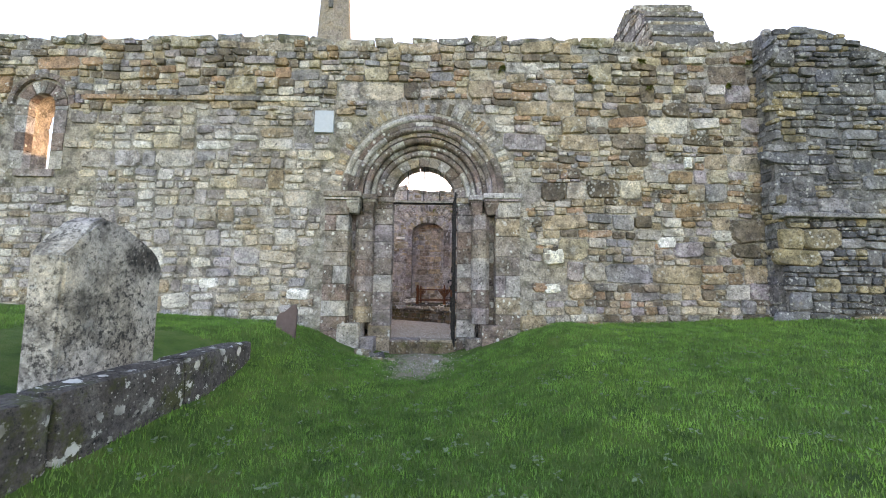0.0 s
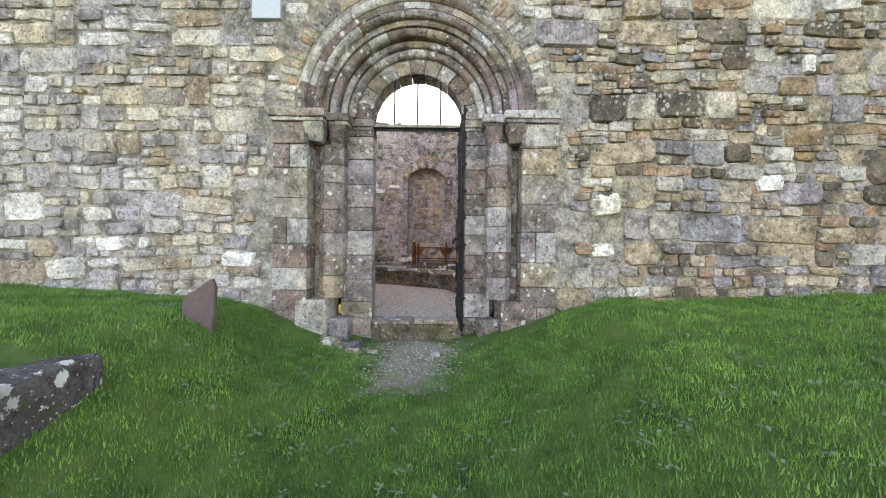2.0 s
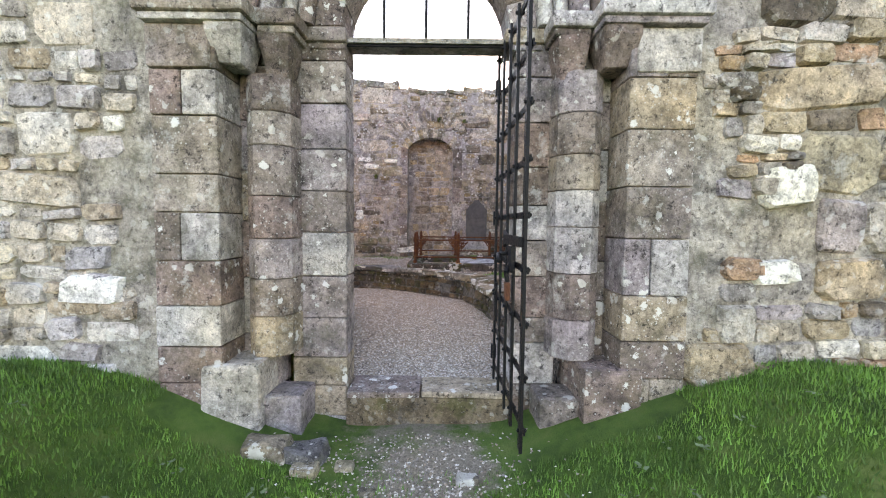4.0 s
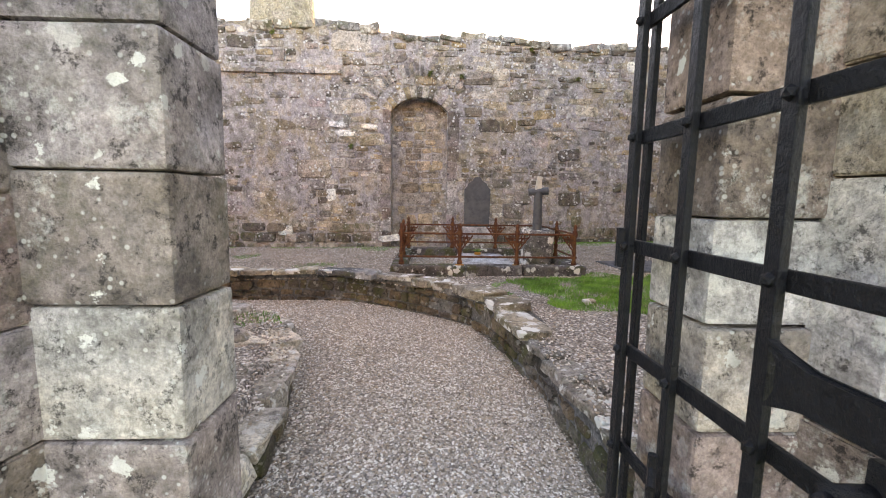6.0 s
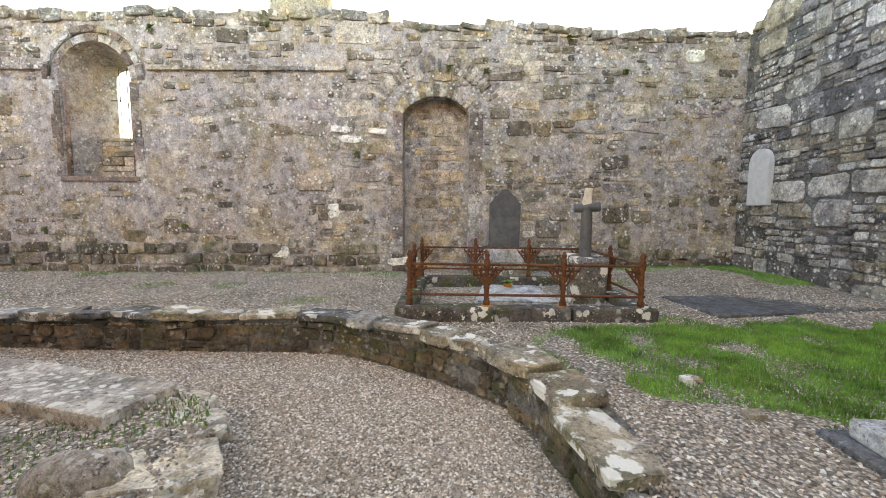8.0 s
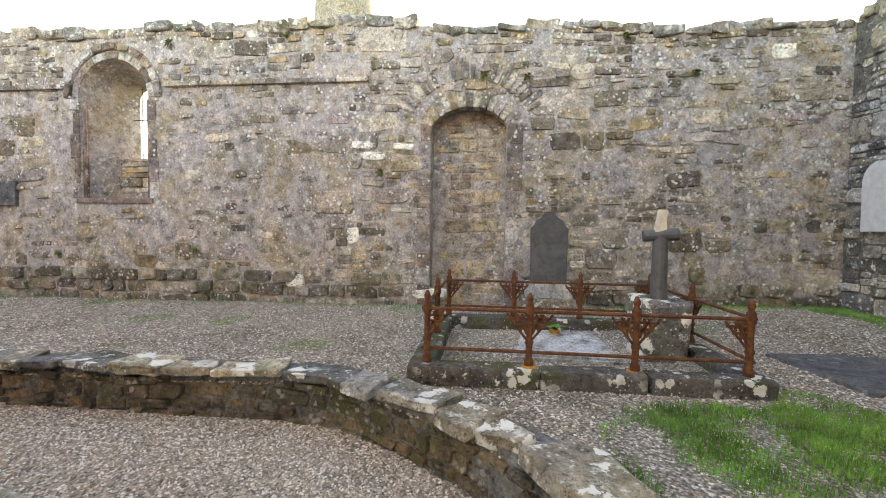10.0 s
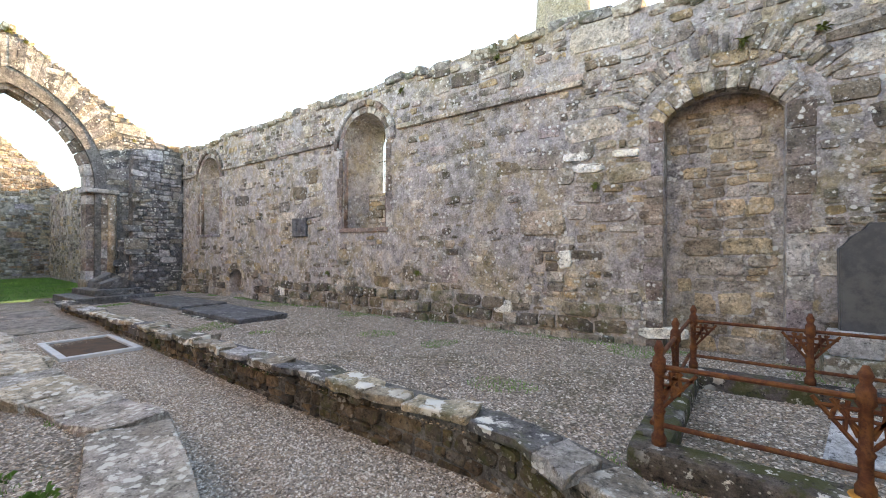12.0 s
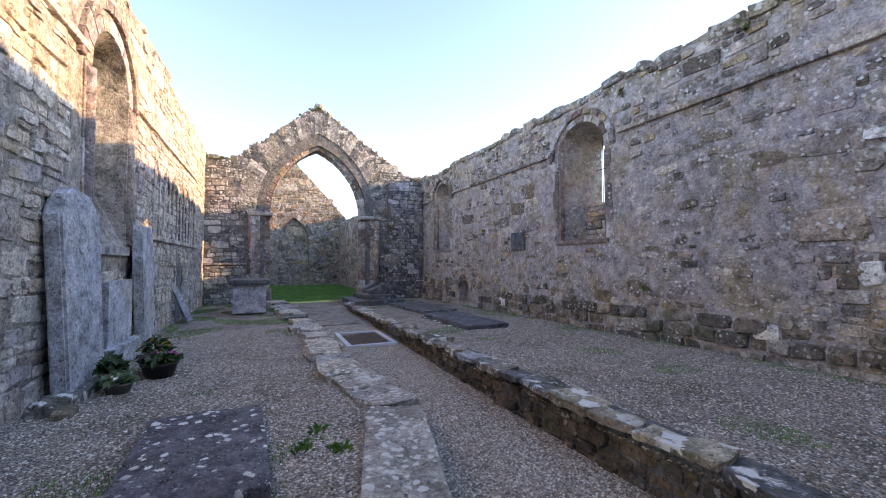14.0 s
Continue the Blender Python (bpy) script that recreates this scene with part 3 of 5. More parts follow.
lay_stones(wall_n, [(1.72, 1.5, 0.3, 0.24, 0.06), (1.68, 1.0, 0.26, 0.15, 0.06), (3.9, 3.05, 0.12, 0.2, 0.05), (3.5, 1.75, 0.3, 0.18, 0.05), (-3.7, 1.0, 0.3, 0.16, 0.05), (-2.3, 0.85, 0.36, 0.18, 0.05)], nwall, M_whitestone, lambda u, v: True)
coping(wall_n, -9.5, 5.2, n_top, nwall, -0.02, T_N, M_topstone, 5)
# inner face: stones east of the door
win_hole = round_arch(-6.38, 0.95, 1.5, 3.65)
niche = round_arch(-10.75, 0.36, 0.3, 1.05, 0.55, point=0.6)
in_free = clear_of([win_hole, niche, [(-3.9, 0), (-3.9, 3), (3, 3), (3, 0)]])
st = rubble(-14.5, -2.2, 0.3, lambda u: n_top(u), in_free, band=(0.25, 0.5), proud=(0.004, 0.03))
lay_stones(wall_n, st, nwall_in, M_north, lambda u, v: u > -8 and v < 3)
# string courses
for nm, pl, u0, u1, z, mat in (("string_course", nwall, -5.95, -2.1, 4.03, M_outer), ("string_course", nwall_in, -12.6, -7.25, 3.76, M_north), ("string_course", nwall_in, -5.6, -3.6, 3.76, M_north), ("string_course", nwall_in, -12.9, -7.2, 1.98, M_north)):
    u = u0
    while u < u1:
        w = min(rng.uniform(0.4, 0.8), u1 - u)
        bm = box_bm(u, u + w - 0.006, -0.06, 0.05, z - 0.035, z + 0.045, 0.012, 0.006, 1, u)
        for v in bm.verts:
            v.co = pl(v.co.x, v.co.z, v.co.y)
        part(nm, bm, mat, wall_n)
        u += w
# north window: dressed surrounds outside and inside
for pl, cx, half, z0, sp, wide, mat in ((nwall, -6.68, 0.22, 2.8, 3.88, 0.2, M_ashlar), (nwall_in, -6.38, 0.63, 1.78, 3.65, 0.17, M_ashlar)):
    voussoirs(wall_n, cx, sp, half, half + wide, pl, -0.02, 0.12, mat, 9)
    for s in (-1, 1):
        z = z0
        while z < sp - 0.02:
            h = min(rng.uniform(0.25, 0.4), sp - z)
            a = sorted((cx + s * half, cx + s * (half + wide * rng.uniform(0.85, 1.3))))
            bm = box_bm(a[0], a[1], -0.018, 0.12, z + 0.003, z + h - 0.003, 0.008, 0.003)
            for v in bm.verts:
                v.co = pl(v.co.x, v.co.z, v.co.y)
            part("jamb_stone", bm, mat, wall_n)
            z += h
    bm = box_bm(cx - half - 0.1, cx + half + 0.1, -0.05, 0.12, z0 - 0.12, z0, 0.01, 0.004)
    for v in bm.verts:
        v.co = pl(v.co.x, v.co.z, v.co.y)
    part("window_sill", bm, mat, wall_n)
voussoirs(wall_n, -6.38, 3.65, 0.86, 0.98, nwall_in, -0.05, 0.05, M_ashlar, 11, name="hood_mould")
voussoirs(wall_n, -6.68, 3.88, 0.47, 0.56, nwall, -0.05, 0.05, M_ashlar, 9, name="hood_mould")
# engaged shafts in the inner window jambs
for s in (-1, 1):
    part("shaft", tube_bm(bmesh.new(), (-6.38 + s * 0.7, IN_N + 0.02, 1.8), (-6.38 + s * 0.7, IN_N + 0.02, 3.6), 0.06), M_ashlar, wall_n, smooth=True)

# doorway, order by order
doorway = tagged(new("doorway"), "Romanesque round-arched doorway of weathered dressed sandstone, three orders", "doorway", kind="structure")
SPR = 2.46


def jamb(x0, x1, y0, y1, z0, z1, hs=(0.2, 0.34), name="jamb_stone"):
    z = z0
    while z < z1 - 0.01:
        h = rng.uniform(*hs)
        if z1 - z - h < 0.12:
            h = z1 - z
        cut = rng.random()
        w = x1 - x0
        if w > 0.36 and cut < 0.45:
            k = x0 + w * rng.uniform(0.4, 0.6)
            block(doorway, name, x0, k - 0.003, y0 + rng.uniform(-.004, .004), y1, z + .002, z + h - .003, M_ashlar)
            block(doorway, name, k + 0.003, x1, y0 + rng.uniform(-.004, .004), y1, z + .002, z + h - .003, M_ashlar)
        else:
            block(doorway, name, x0, x1, y0 + rng.uniform(-.006, .006), y1, z + .002, z + h - .003, M_ashlar)
        z += h


RI = 0.53                         # half width of the opening
for s in (-1, 1):
    def side(a, b):
        return sorted((DX + s * a, DX + s * b))
    # outer pier, nook with a shaft, inner jamb
    x0, x1 = side(1.17, 1.55)
    jamb(x0, x1, OUT - 0.03, OUT + 0.42, -0.2, SPR - 0.02)
    x0, x1 = side(0.93, 1.17)
    jamb(x0, x1, OUT + 0.24, OUT + 0.42, -0.2, SPR - 0.02, (0.25, 0.42))
    # middle order: a chamfered pilaster in drums
    z = 0.42
    while z < SPR - 0.3:
        h = min(rng.uniform(0.2, 0.32), SPR - 0.28 - z)
        if h < 0.05:
            break
        drum = [(0.8, 0.3), (0.82, 0.16), (0.9, 0.085), (1.02, 0.085), (1.09, 0.16), (1.1, 0.3)]
        bm = prism_bm(drum, lambda u, v, d: (DX + s * u, OUT + v, d), z + 0.002, z + h - 0.003, 0.005)
        part("shaft_drum", bm, M_ashlar, doorway)
        z += h
    x0, x1 = side(RI + (0.045 if s > 0 else -0.02), 0.87)
    jamb(x0, x1, OUT + 0.29, IN_N + 0.06, -0.25, SPR - 0.04, (0.17, 0.3))
    # plinth blocks
    x0, x1 = side(0.95, 1.3)
    block(doorway, "plinth", x0, x1, OUT - 0.06, OUT + 0.26, -0.25, 0.42, M_ashlar, 0.03, 0.02)
    x0, x1 = side(0.72, 0.96)
    block(doorway, "plinth", x0, x1, OUT + 0.02, OUT + 0.3, -0.3, 0.2, M_ashlar, 0.03, 0.02)
    # capitals, carved round below
    for a, b, y0, y1, z0 in ((1.0, 1.22, OUT - 0.08, OUT + 0.2, SPR - 0.3), (0.78, 0.98, OUT + 0.06, OUT + 0.3, SPR - 0.33)):
        x0, x1 = side(a, b)
        bm = box_bm(x0, x1, y0, y1, z0, SPR - 0.06, 0.03, 0.012, 2, a)
        for v in bm.verts:
            k = smooth(SPR - 0.12, z0, v.co.z) * 0.3
            c = Vector(((x0 + x1) / 2 + s * 0.03, y1, v.co.z))
            v.co.x += (c.x - v.co.x) * k
            v.co.y += (c.y - v.co.y) * k
        part("capital", bm, M_ashlar, doorway)
    # impost mouldings
    for a, b, y0, y1 in ((0.97, 1.58, OUT - 0.12, OUT + 0.2), (0.74, 0.99, OUT + 0.03, OUT + 0.3), (RI - 0.03, 0.76, OUT + 0.25, IN_N)):
        x0, x1 = side(a, b)
        block(doorway, "impost", x0, x1, y0, y1, SPR - 0.06, SPR + 0.03, M_ashlar, 0.018, 0.004)
        block(doorway, "impost", x0 + 0.02, x1 - 0.02, y0 + 0.025, y1, SPR - 0.1, SPR - 0.06, M_ashlar, 0.01, 0.004)
    # impost block running on over the pier
    x0, x1 = side(1.2, 1.56)
    block(doorway, "impost_block", x0, x1, OUT - 0.05, OUT + 0.1, SPR - 0.34, SPR - 0.1, M_ashlar, 0.02, 0.006)
# archivolts: outer roll, hollow, second order with roll, inner soffit order
moulded_arch(doorway, DX, SPR + 0.03, 1.2, 1.31, nwall, -0.05, 0.2, M_ashlar, 13, name="hood_mould")
moulded_arch(doorway, DX, SPR + 0.03, 1.13, 1.2, nwall, -0.01, 0.3, M_ashlar, 13, False)
moulded_arch(doorway, DX, SPR + 0.03, 1.04, 1.13, nwall, -0.03, 0.3, M_ashlar, 13)
moulded_arch(doorway, DX, SPR + 0.03, 0.98, 1.04, nwall, 0.06, 0.3, M_ashlar, 13, False)
moulded_arch(doorway, DX, SPR + 0.03, 0.88, 0.98, nwall, 0.07, 0.3, M_ashlar, 13)
moulded_arch(doorway, DX, SPR + 0.03, 0.8, 0.88, nwall, 0.17, 0.4, M_ashlar, 11)
moulded_arch(doorway, DX, SPR + 0.03, 0.7, 0.8, nwall, 0.2, 0.4, M_ashlar, 11)
voussoirs(doorway, DX, SPR + 0.03, RI, 0.7, nwall, 0.27, T_N + 0.12, M_ashlar, 11)
voussoirs(doorway, DX, SPR + 0.06, 1.33, 1.5, nwall, -0.012, 0.1, M_outer, 46, a0=0.05, a1=math.pi - 0.05, jitter=0.05, gap=0.012, name="relieving_stone")
part("arch_backing", pierced_bm(round_arch(DX, 1.27, SPR - 0.05, SPR), [(round_arch(DX, RI + 0.06, SPR - 0.02, SPR + 0.03), round_arch(DX, RI + 0.06, SPR - 0.02, SPR + 0.03))], nwall, 0.3, T_N + 0.03), M_mortar, doorway)
# threshold
block(doorway, "threshold", DX - RI + 0.02, DX + RI + 0.05, OUT + 0.24, IN_N + 0.02, -0.3, 0.11, M_low, 0.02, 0.015)
block(doorway, "threshold_slab", DX - RI + 0.03, DX - 0.02, OUT + 0.22, IN_N + 0.06, 0.112, 0.155, M_ashlar, 0.012, 0.008)
block(doorway, "threshold_slab", DX - 0.01, DX + RI + 0.05, OUT + 0.23, IN_N + 0.05, 0.112, 0.152, M_ashlar, 0.012, 0.008)

# ---------- south wall ----------
SY, S_T = 13.60, 0.85


def swall(u, v, d):
    return (u, SY + d, v)


def s_top(u):
    return 4.36 + 0.2 * smooth(1, -4, u) - 0.12 * smooth(0, 4, u) + 0.05 * math.sin(u * 2.1)


wall_s = thick("wall_south", "rubble stone wall with patches of old grey render and lichen, ruined head")
s_windows = (-6.19, -12.55)
holes = []
for cx in s_windows:
    wi, wo = round_arch(cx, 0.6, 1.98, 3.55), round_arch(cx - 0.12, 0.2, 2.02, 3.75)
    holes.append((wi, wo))
blind = round_arch(-0.6, 0.54, 0.3, 3.06, 0.27)
low_niche = round_arch(-11.0, 0.36, 0.42, 0.72, 0.34)
holes += [(blind, None, 0.3), (low_niche, None, 0.3)]
outer_s = [(-26, -0.6), (-26, 4.5)] + ragged(-26, 4.6, s_top, seed=8)[1:] + [(4.6, -0.6)]
part("core", pierced_bm(outer_s, holes, swall, 0.0, S_T), M_render, wall_s)
blockers = [round_arch(cx, 0.86, 1.85, 3.55) for cx in s_windows] + [round_arch(-0.6, 0.6, 0.2, 3.06, 0.34), round_arch(-11.0, 0.5, 0.3, 0.72, 0.45)]
bare = clear_of(blockers)


def s_free(u, v, w, h):
    # where the render still clings only a few stones show
    cover = noise.noise(Vector((u * 0.8, v * 1.0, 2.0))) + 1.1 * smooth(-1.6, -3.0, u) * smooth(3.75, 3.5, v) * smooth(0.75, 1.3, v) + 0.5 * smooth(1.0, 2.0, u) * smooth(3.4, 2.6, v)
    if v < 0.86 + 0.1 * math.sin(u * 3):
        return False
    return bare(u, v, w, h) and rng.random() > (0.66 if cover > 0.75 else 0.36 if cover > 0.3 else 0.06)


st = rubble(-14.5, 4.4, 0.25, s_top, s_free, band=(0.14, 0.46), small=0.06, proud=(-0.004, 0.028), gap=0.018)
lay_stones(wall_s, st, swall, M_south, lambda u, v: -4.2 < u < 1.2 and v > 0.5)
lay_stones(wall_s, [(-2.3, 1.45, 0.2, 0.24, 0.03), (-2.15, 2.78, 0.34, 0.12, 0.03), (-2.0, 2.62, 0.4, 0.12, 0.03), (-1.55, 2.75, 0.3, 0.1, 0.03), (1.35, 1.25, 0.16, 0.14, 0.03), (0.95, 1.1, 0.2, 0.1, 0.03), (-1.15, 0.62, 0.5, 0.14, 0.04), (-8.9, 0.62, 0.25, 0.25, 0.03), (-3.2, 0.75, 0.3, 0.2, 0.04), (3.5, 3.95, 0.3, 0.2, 0.03)], swall, M_whitestone, lambda u, v: True)
st = rubble(-14.5, 4.4, 0.28, lambda u: 1.0 + 0.1 * math.sin(u * 3), lambda u, v, w, h: v < 0.9 + 0.1 * math.sin(u * 3) and bare(u, v, w, h), band=(0.18, 0.34), col=(0.2, 0.5), small=0.12, gap=0.02, proud=(0.01, 0.07))
lay_stones(wall_s, st, swall, M_boulder, lambda u, v: -9 < u < -1, name="footing_stone", limit=80)
coping(wall_s, -14.5, 4.4, s_top, swall, -0.02, S_T, M_topstone, 21)
infill = rubble(-1.12, -0.08, 0.4, lambda u: 3.06 + 0.24 * math.sqrt(max(0, 1 - ((u + 0.6) / 0.54) ** 2)), lambda u, v, w, h: -1.12 < u - w / 2 and u + w / 2 < -0.08, band=(0.14, 0.3), col=(0.2, 0.5), small=0.05, proud=(0.006, 0.025))
lay_stones(wall_s, infill, lambda u, v, d: swall(u, v, d + 0.3), M_thin)
voussoirs(wall_s, -0.6, 2.63, 0.68, 0.88, swall, -0.012, 0.15, M_south, 13, a0=0.62, a1=math.pi - 0.62, jitter=0.02, gap=0.008)
voussoirs(wall_s, -0.6, 2.75, 0.95, 1.2, swall, -0.02, 0.1, M_south, 24, a0=0.5, a1=math.pi - 0.5, jitter=0.06, gap=0.02, name="relieving_stone")
for s in (-1, 1):
    z = 0.45
    while z < 3.0:
        h = rng.uniform(0.22, 0.42)
        a = sorted((-0.6 + s * 0.545, -0.6 + s * (0.545 + rng.uniform(0.14, 0.24))))
        block(wall_s, "jamb_stone", a[0], a[1], SY - 0.014, SY + 0.16, z, min(z + h - 0.008, 3.08), M_ashlar)
        z += h
voussoirs(wall_s, -11.0, 0.72, 0.36, 0.5, swall, -0.015, 0.1, M_south, 11, gap=0.01, jitter=0.02)


def s_window(cx):
    voussoirs(wall_s, cx, 3.55, 0.6, 0.71, swall, -0.012, 0.14, M_ashlar, 9)
    voussoirs(wall_s, cx, 3.55, 0.73, 0.84, swall, -0.05, 0.1, M_ashlar, 11, name="hood_mould", bevel=0.02)
    for s in (-1, 1):
        z = 1.98
        while z < 3.53:
            h = min(rng.uniform(0.24, 0.42), 3.55 - z)
            a = sorted((cx + s * 0.6, cx + s * rng.uniform(0.7, 0.8)))
            block(wall_s, "jamb_stone", a[0], a[1], SY - 0.012, SY + 0.14, z + .002, z + h - .003, M_ashlar)
            z += h
        part("shaft", tube_bm(bmesh.new(), (cx + s * 0.57, SY + 0.06, 1.99), (cx + s * 0.57, SY + 0.06, 3.52), 0.04), M_ashlar, wall_s, smooth=True)
    block(wall_s, "window_sill", cx - 0.66, cx + 0.66, SY - 0.03, SY + 0.1, 1.9, 1.98, M_ashlar)
    # rubble that fills the foot of the light
    z = 2.0
    while z < 2.68:
        h = rng.uniform(0.08, 0.18)
        k = rng.uniform(-0.1, 0.1)
        block(wall_s, "sill_stone", cx - 0.46, cx - 0.12 + k, SY + 0.5 + rng.uniform(0, 0.05), SY + S_T + 0.01, z, min(z + h - 0.006, 2.7), M_south, 0.015, 0.012)
        block(wall_s, "sill_stone", cx - 0.115 + k, cx + 0.24, SY + 0.5 + rng.uniform(0, 0.05), SY + S_T + 0.01, z, min(z + h - 0.006, 2.7), M_south, 0.015, 0.012)
        z += h
    # iron bars in the narrow light
    for k in (-0.07, 0.07):
        part("window_bar", tube_bm(bmesh.new(), (cx - 0.12 + k, SY + S_T - 0.1, 2.62), (cx - 0.12 + k, SY + S_T - 0.1, 3.95), 0.008, n=6), M_black, wall_s)
    part("window_bar", tube_bm(bmesh.new(), (cx - 0.36, SY + S_T - 0.1, 3.4), (cx + 0.12, SY + S_T - 0.1, 3.4), 0.008, n=6), M_black, wall_s)


for cx in s_windows:
    s_window(cx)
for u0, u1 in ((-5.3, -2.05), (-11.7, -7.05), (-14.5, -13.4)):
    u = u0
    while u < u1:
        w = min(rng.uniform(0.4, 0.9), u1 - u)
        block(wall_s, "string_course", u, u + w - 0.008, SY - 0.06, SY + 0.05, 3.69, 3.76, M_south, 0.014, 0.008)
        u += w

# ---------- west wall with its broken gable ----------
WX = 4.35


def wwall(u, v, d):
    return (WX + d, u, v)


def w_top(u):
    return 4.35 + 3.35 * smooth(13.5, 11.5, u) * smooth(6.8, 8.7, u) + 0.08 * math.sin(u * 5)


wall_w = thick("wall_west", "dark slaty rubble gable wall with pale lichen, broken top")
outer_w = [(6.56, -0.6)] + ragged(6.56, 13.6, w_top, 0.25, 0.1, 5) + [(13.6, -0.6)]
part("core", pierced_bm(outer_w, [], wwall, 0, 1.3), M_mortar_and_shade, wall_w)
st = rubble(6.6, 13.55, 0.3, w_top, lambda *a: True, band=(0.16, 0.4), col=(0.25, 0.7), small=0.06, proud=(0.005, 0.04))
lay_stones(wall_w, st, wwall, M_slate, lambda u, v: u > 10.5 and v < 4)
coping(wall_w, 6.6, 13.6, w_top, wwall, 0, 1.3, M_topstone, 33)

# ---------- buttress at the north-west corner ----------
buttress = thick("buttress", "dark slate rubble buttress with stepped offsets and sloping top", "buttress")


def bface(u, v, d):
    return (u, 5.72 + d + (0.06 if v > 2.15 else 0) + 0.012 * v, v)


b_top = lambda u: 5.22 - 0.42 * max(u - 6.0, 0)
outline = [(5.06, -0.5), (5.06, 5.15)] + ragged(5.06, 8.0, b_top, 0.25, 0.06, 2)[1:] + [(8.0, -0.5)]
part("core", prism_bm(outline, bface, 0.02, 0.8), M_mortar_and_shade, buttress)
st = rubble(5.1, 7.95, 0.3, b_top, lambda *a: True, band=(0.16, 0.42), col=(0.3, 0.8), small=0.06, proud=(0.01, 0.06))
lay_stones(buttress, st, bface, M_buttress, lambda u, v: True)
bm = box_bm(5.03, 8.0, 5.62, 5.9, 2.1, 2.17, 0.02, 0.02, 2)
part("offset_course", bm, M_buttress, buttress)


def bside(u, v, d):
    return (5.06 + d, u, v)


st = rubble(5.78, 6.1, 0.3, lambda u: 5.1, lambda *a: True, band=(0.16, 0.4), col=(0.2, 0.4), small=0.06, proud=(0.005, 0.03))
lay_stones(buttress, st, bside, M_buttress)

# ---------- chancel arch wall ----------
CX = -14.6


def cwall(u, v, d):
    return (CX - d, u, v)


def c_top(u):
    if u < 7.5:
        return 4.85
    if u < 9.87:
        return 4.95 + (u - 7.5) * 0.82
    return max(4.72, 6.9 - (u - 9.87) * 0.7)


wall_e = thick("wall_east", "chancel arch wall of slaty rubble with a tall pointed arch, broken gable")


def pointed(y0, y1, z0, spring, apex, n=12):
    c = (y0 + y1) / 2
    pts = [(y0, z0)]
    half, rise = (y1 - y0) / 2, apex - spring
    rad = (half * half + rise * rise) / (2 * half)
    for i in range(n + 1):
        a = math.asin(rise / rad) * i / n
        pts.append((y0 + rad - rad * math.cos(a), spring + rad * math.sin(a)))
    return pts + [(2 * c - u, v) for u, v in pts[::-1][1:]]


arch = pointed(8.25, 11.55, -0.2, 3.2, 5.55)
outer_e = [(6.56, -0.6)] + ragged(6.56, 13.6, c_top, 0.25, 0.07, 12) + [(13.6, -0.6)]
part("core", pierced_bm(outer_e, [(arch, arch)], cwall, 0, 0.75), M_mortar_and_shade, wall_e)
ring = pointed(7.75, 12.05, -0.2, 3.2, 6.25)
st = rubble(6.6, 13.55, 0.3, c_top, clear_of([ring]), band=(0.14, 0.34), col=(0.3, 0.8), small=0.055, proud=(0.005, 0.035))
lay_stones(wall_e, st, cwall, M_slate)
coping(wall_e, 6.6, 13.6, c_top, cwall, 0, 0.75, M_topstone, 44)


def pointed_ring(parent, y0, y1, spring, apex, wide, d0, d1, pl, mat, n, name="voussoir", gap=0.01):
    for i in range(n):
        for sgn in (0, 1):
            a, b = pointed(y0, y1, 0, spring, apex, n), pointed(y0 - wide, y1 + wide, 0, spring, apex + wide * 1.35, n)
            if sgn:
                a, b = a[::-1], b[::-1]
            p, q, r, s = a[1 + i], a[2 + i], b[2 + i], b[1 + i]
            k = 0.06
            pts = [(p[0] + (q[0] - p[0]) * k, p[1] + (q[1] - p[1]) * k), q, r, (s[0] + (r[0] - s[0]) * k, s[1] + (r[1] - s[1]) * k)]
            part(name, prism_bm(pts, pl, d0 - rng.uniform(0, 0.012), d1), mat, parent)


pointed_ring(wall_e, 8.42, 11.38, 3.2, 5.42, 0.2, 0.12, 0.62, cwall, M_ashlar, 9)
pointed_ring(wall_e, 8.22, 11.58, 3.2, 5.66, 0.17, 0.02, 0.5, cwall, M_ashlar, 10)
pointed_ring(wall_e, 8.0, 11.8, 3.2, 5.95, 0.55, -0.02, 0.2, cwall, M_slate, 26, "relieving_stone")
for a, b, in ((7.78, 8.42), (11.38, 12.04)):
    s = 1 if a < 9 else -1
    inner = b if s > 0 else a
    z = 0.35
    while z < 3.05:
        h = min(rng.uniform(0.22, 0.36), 3.08 - z)
        w = 0.3
        lo, hi = sorted((inner, inner - s * 0.3))
        block(wall_e, "jamb_stone", CX - 0.62, CX - 0.12, lo, hi, z + .002, z + h - .003, M_ashlar)
        lo, hi = sorted((inner - s * 0.3, inner - s * 0.64))
        block(wall_e, "jamb_stone", CX - 0.3, CX + 0.03, lo, hi, z + .002, z + h - .003, M_ashlar)
        z += h
    for k, r in ((0.3, 0.1), (0.52, 0.09)):
        part("shaft", tube_bm(bmesh.new(), (CX + 0.0 - (0.1 if k < 0.4 else -0.04), inner - s * k, 0.75), (CX - (0.1 if k < 0.4 else -0.04), inner - s * k, 3.05), r, n=14), M_ashlar, wall_e, smooth=True)
    lo, hi = sorted((inner + s * 0.06, inner - s * 0.68))
    block(wall_e, "impost", CX - 0.66, CX + 0.1, lo, hi, 3.08, 3.2, M_ashlar, 0.03)
    block(wall_e, "plinth", CX - 0.66, CX + 0.16, lo, hi, 0.3, 0.72, M_ashlar, 0.05, 0.02)
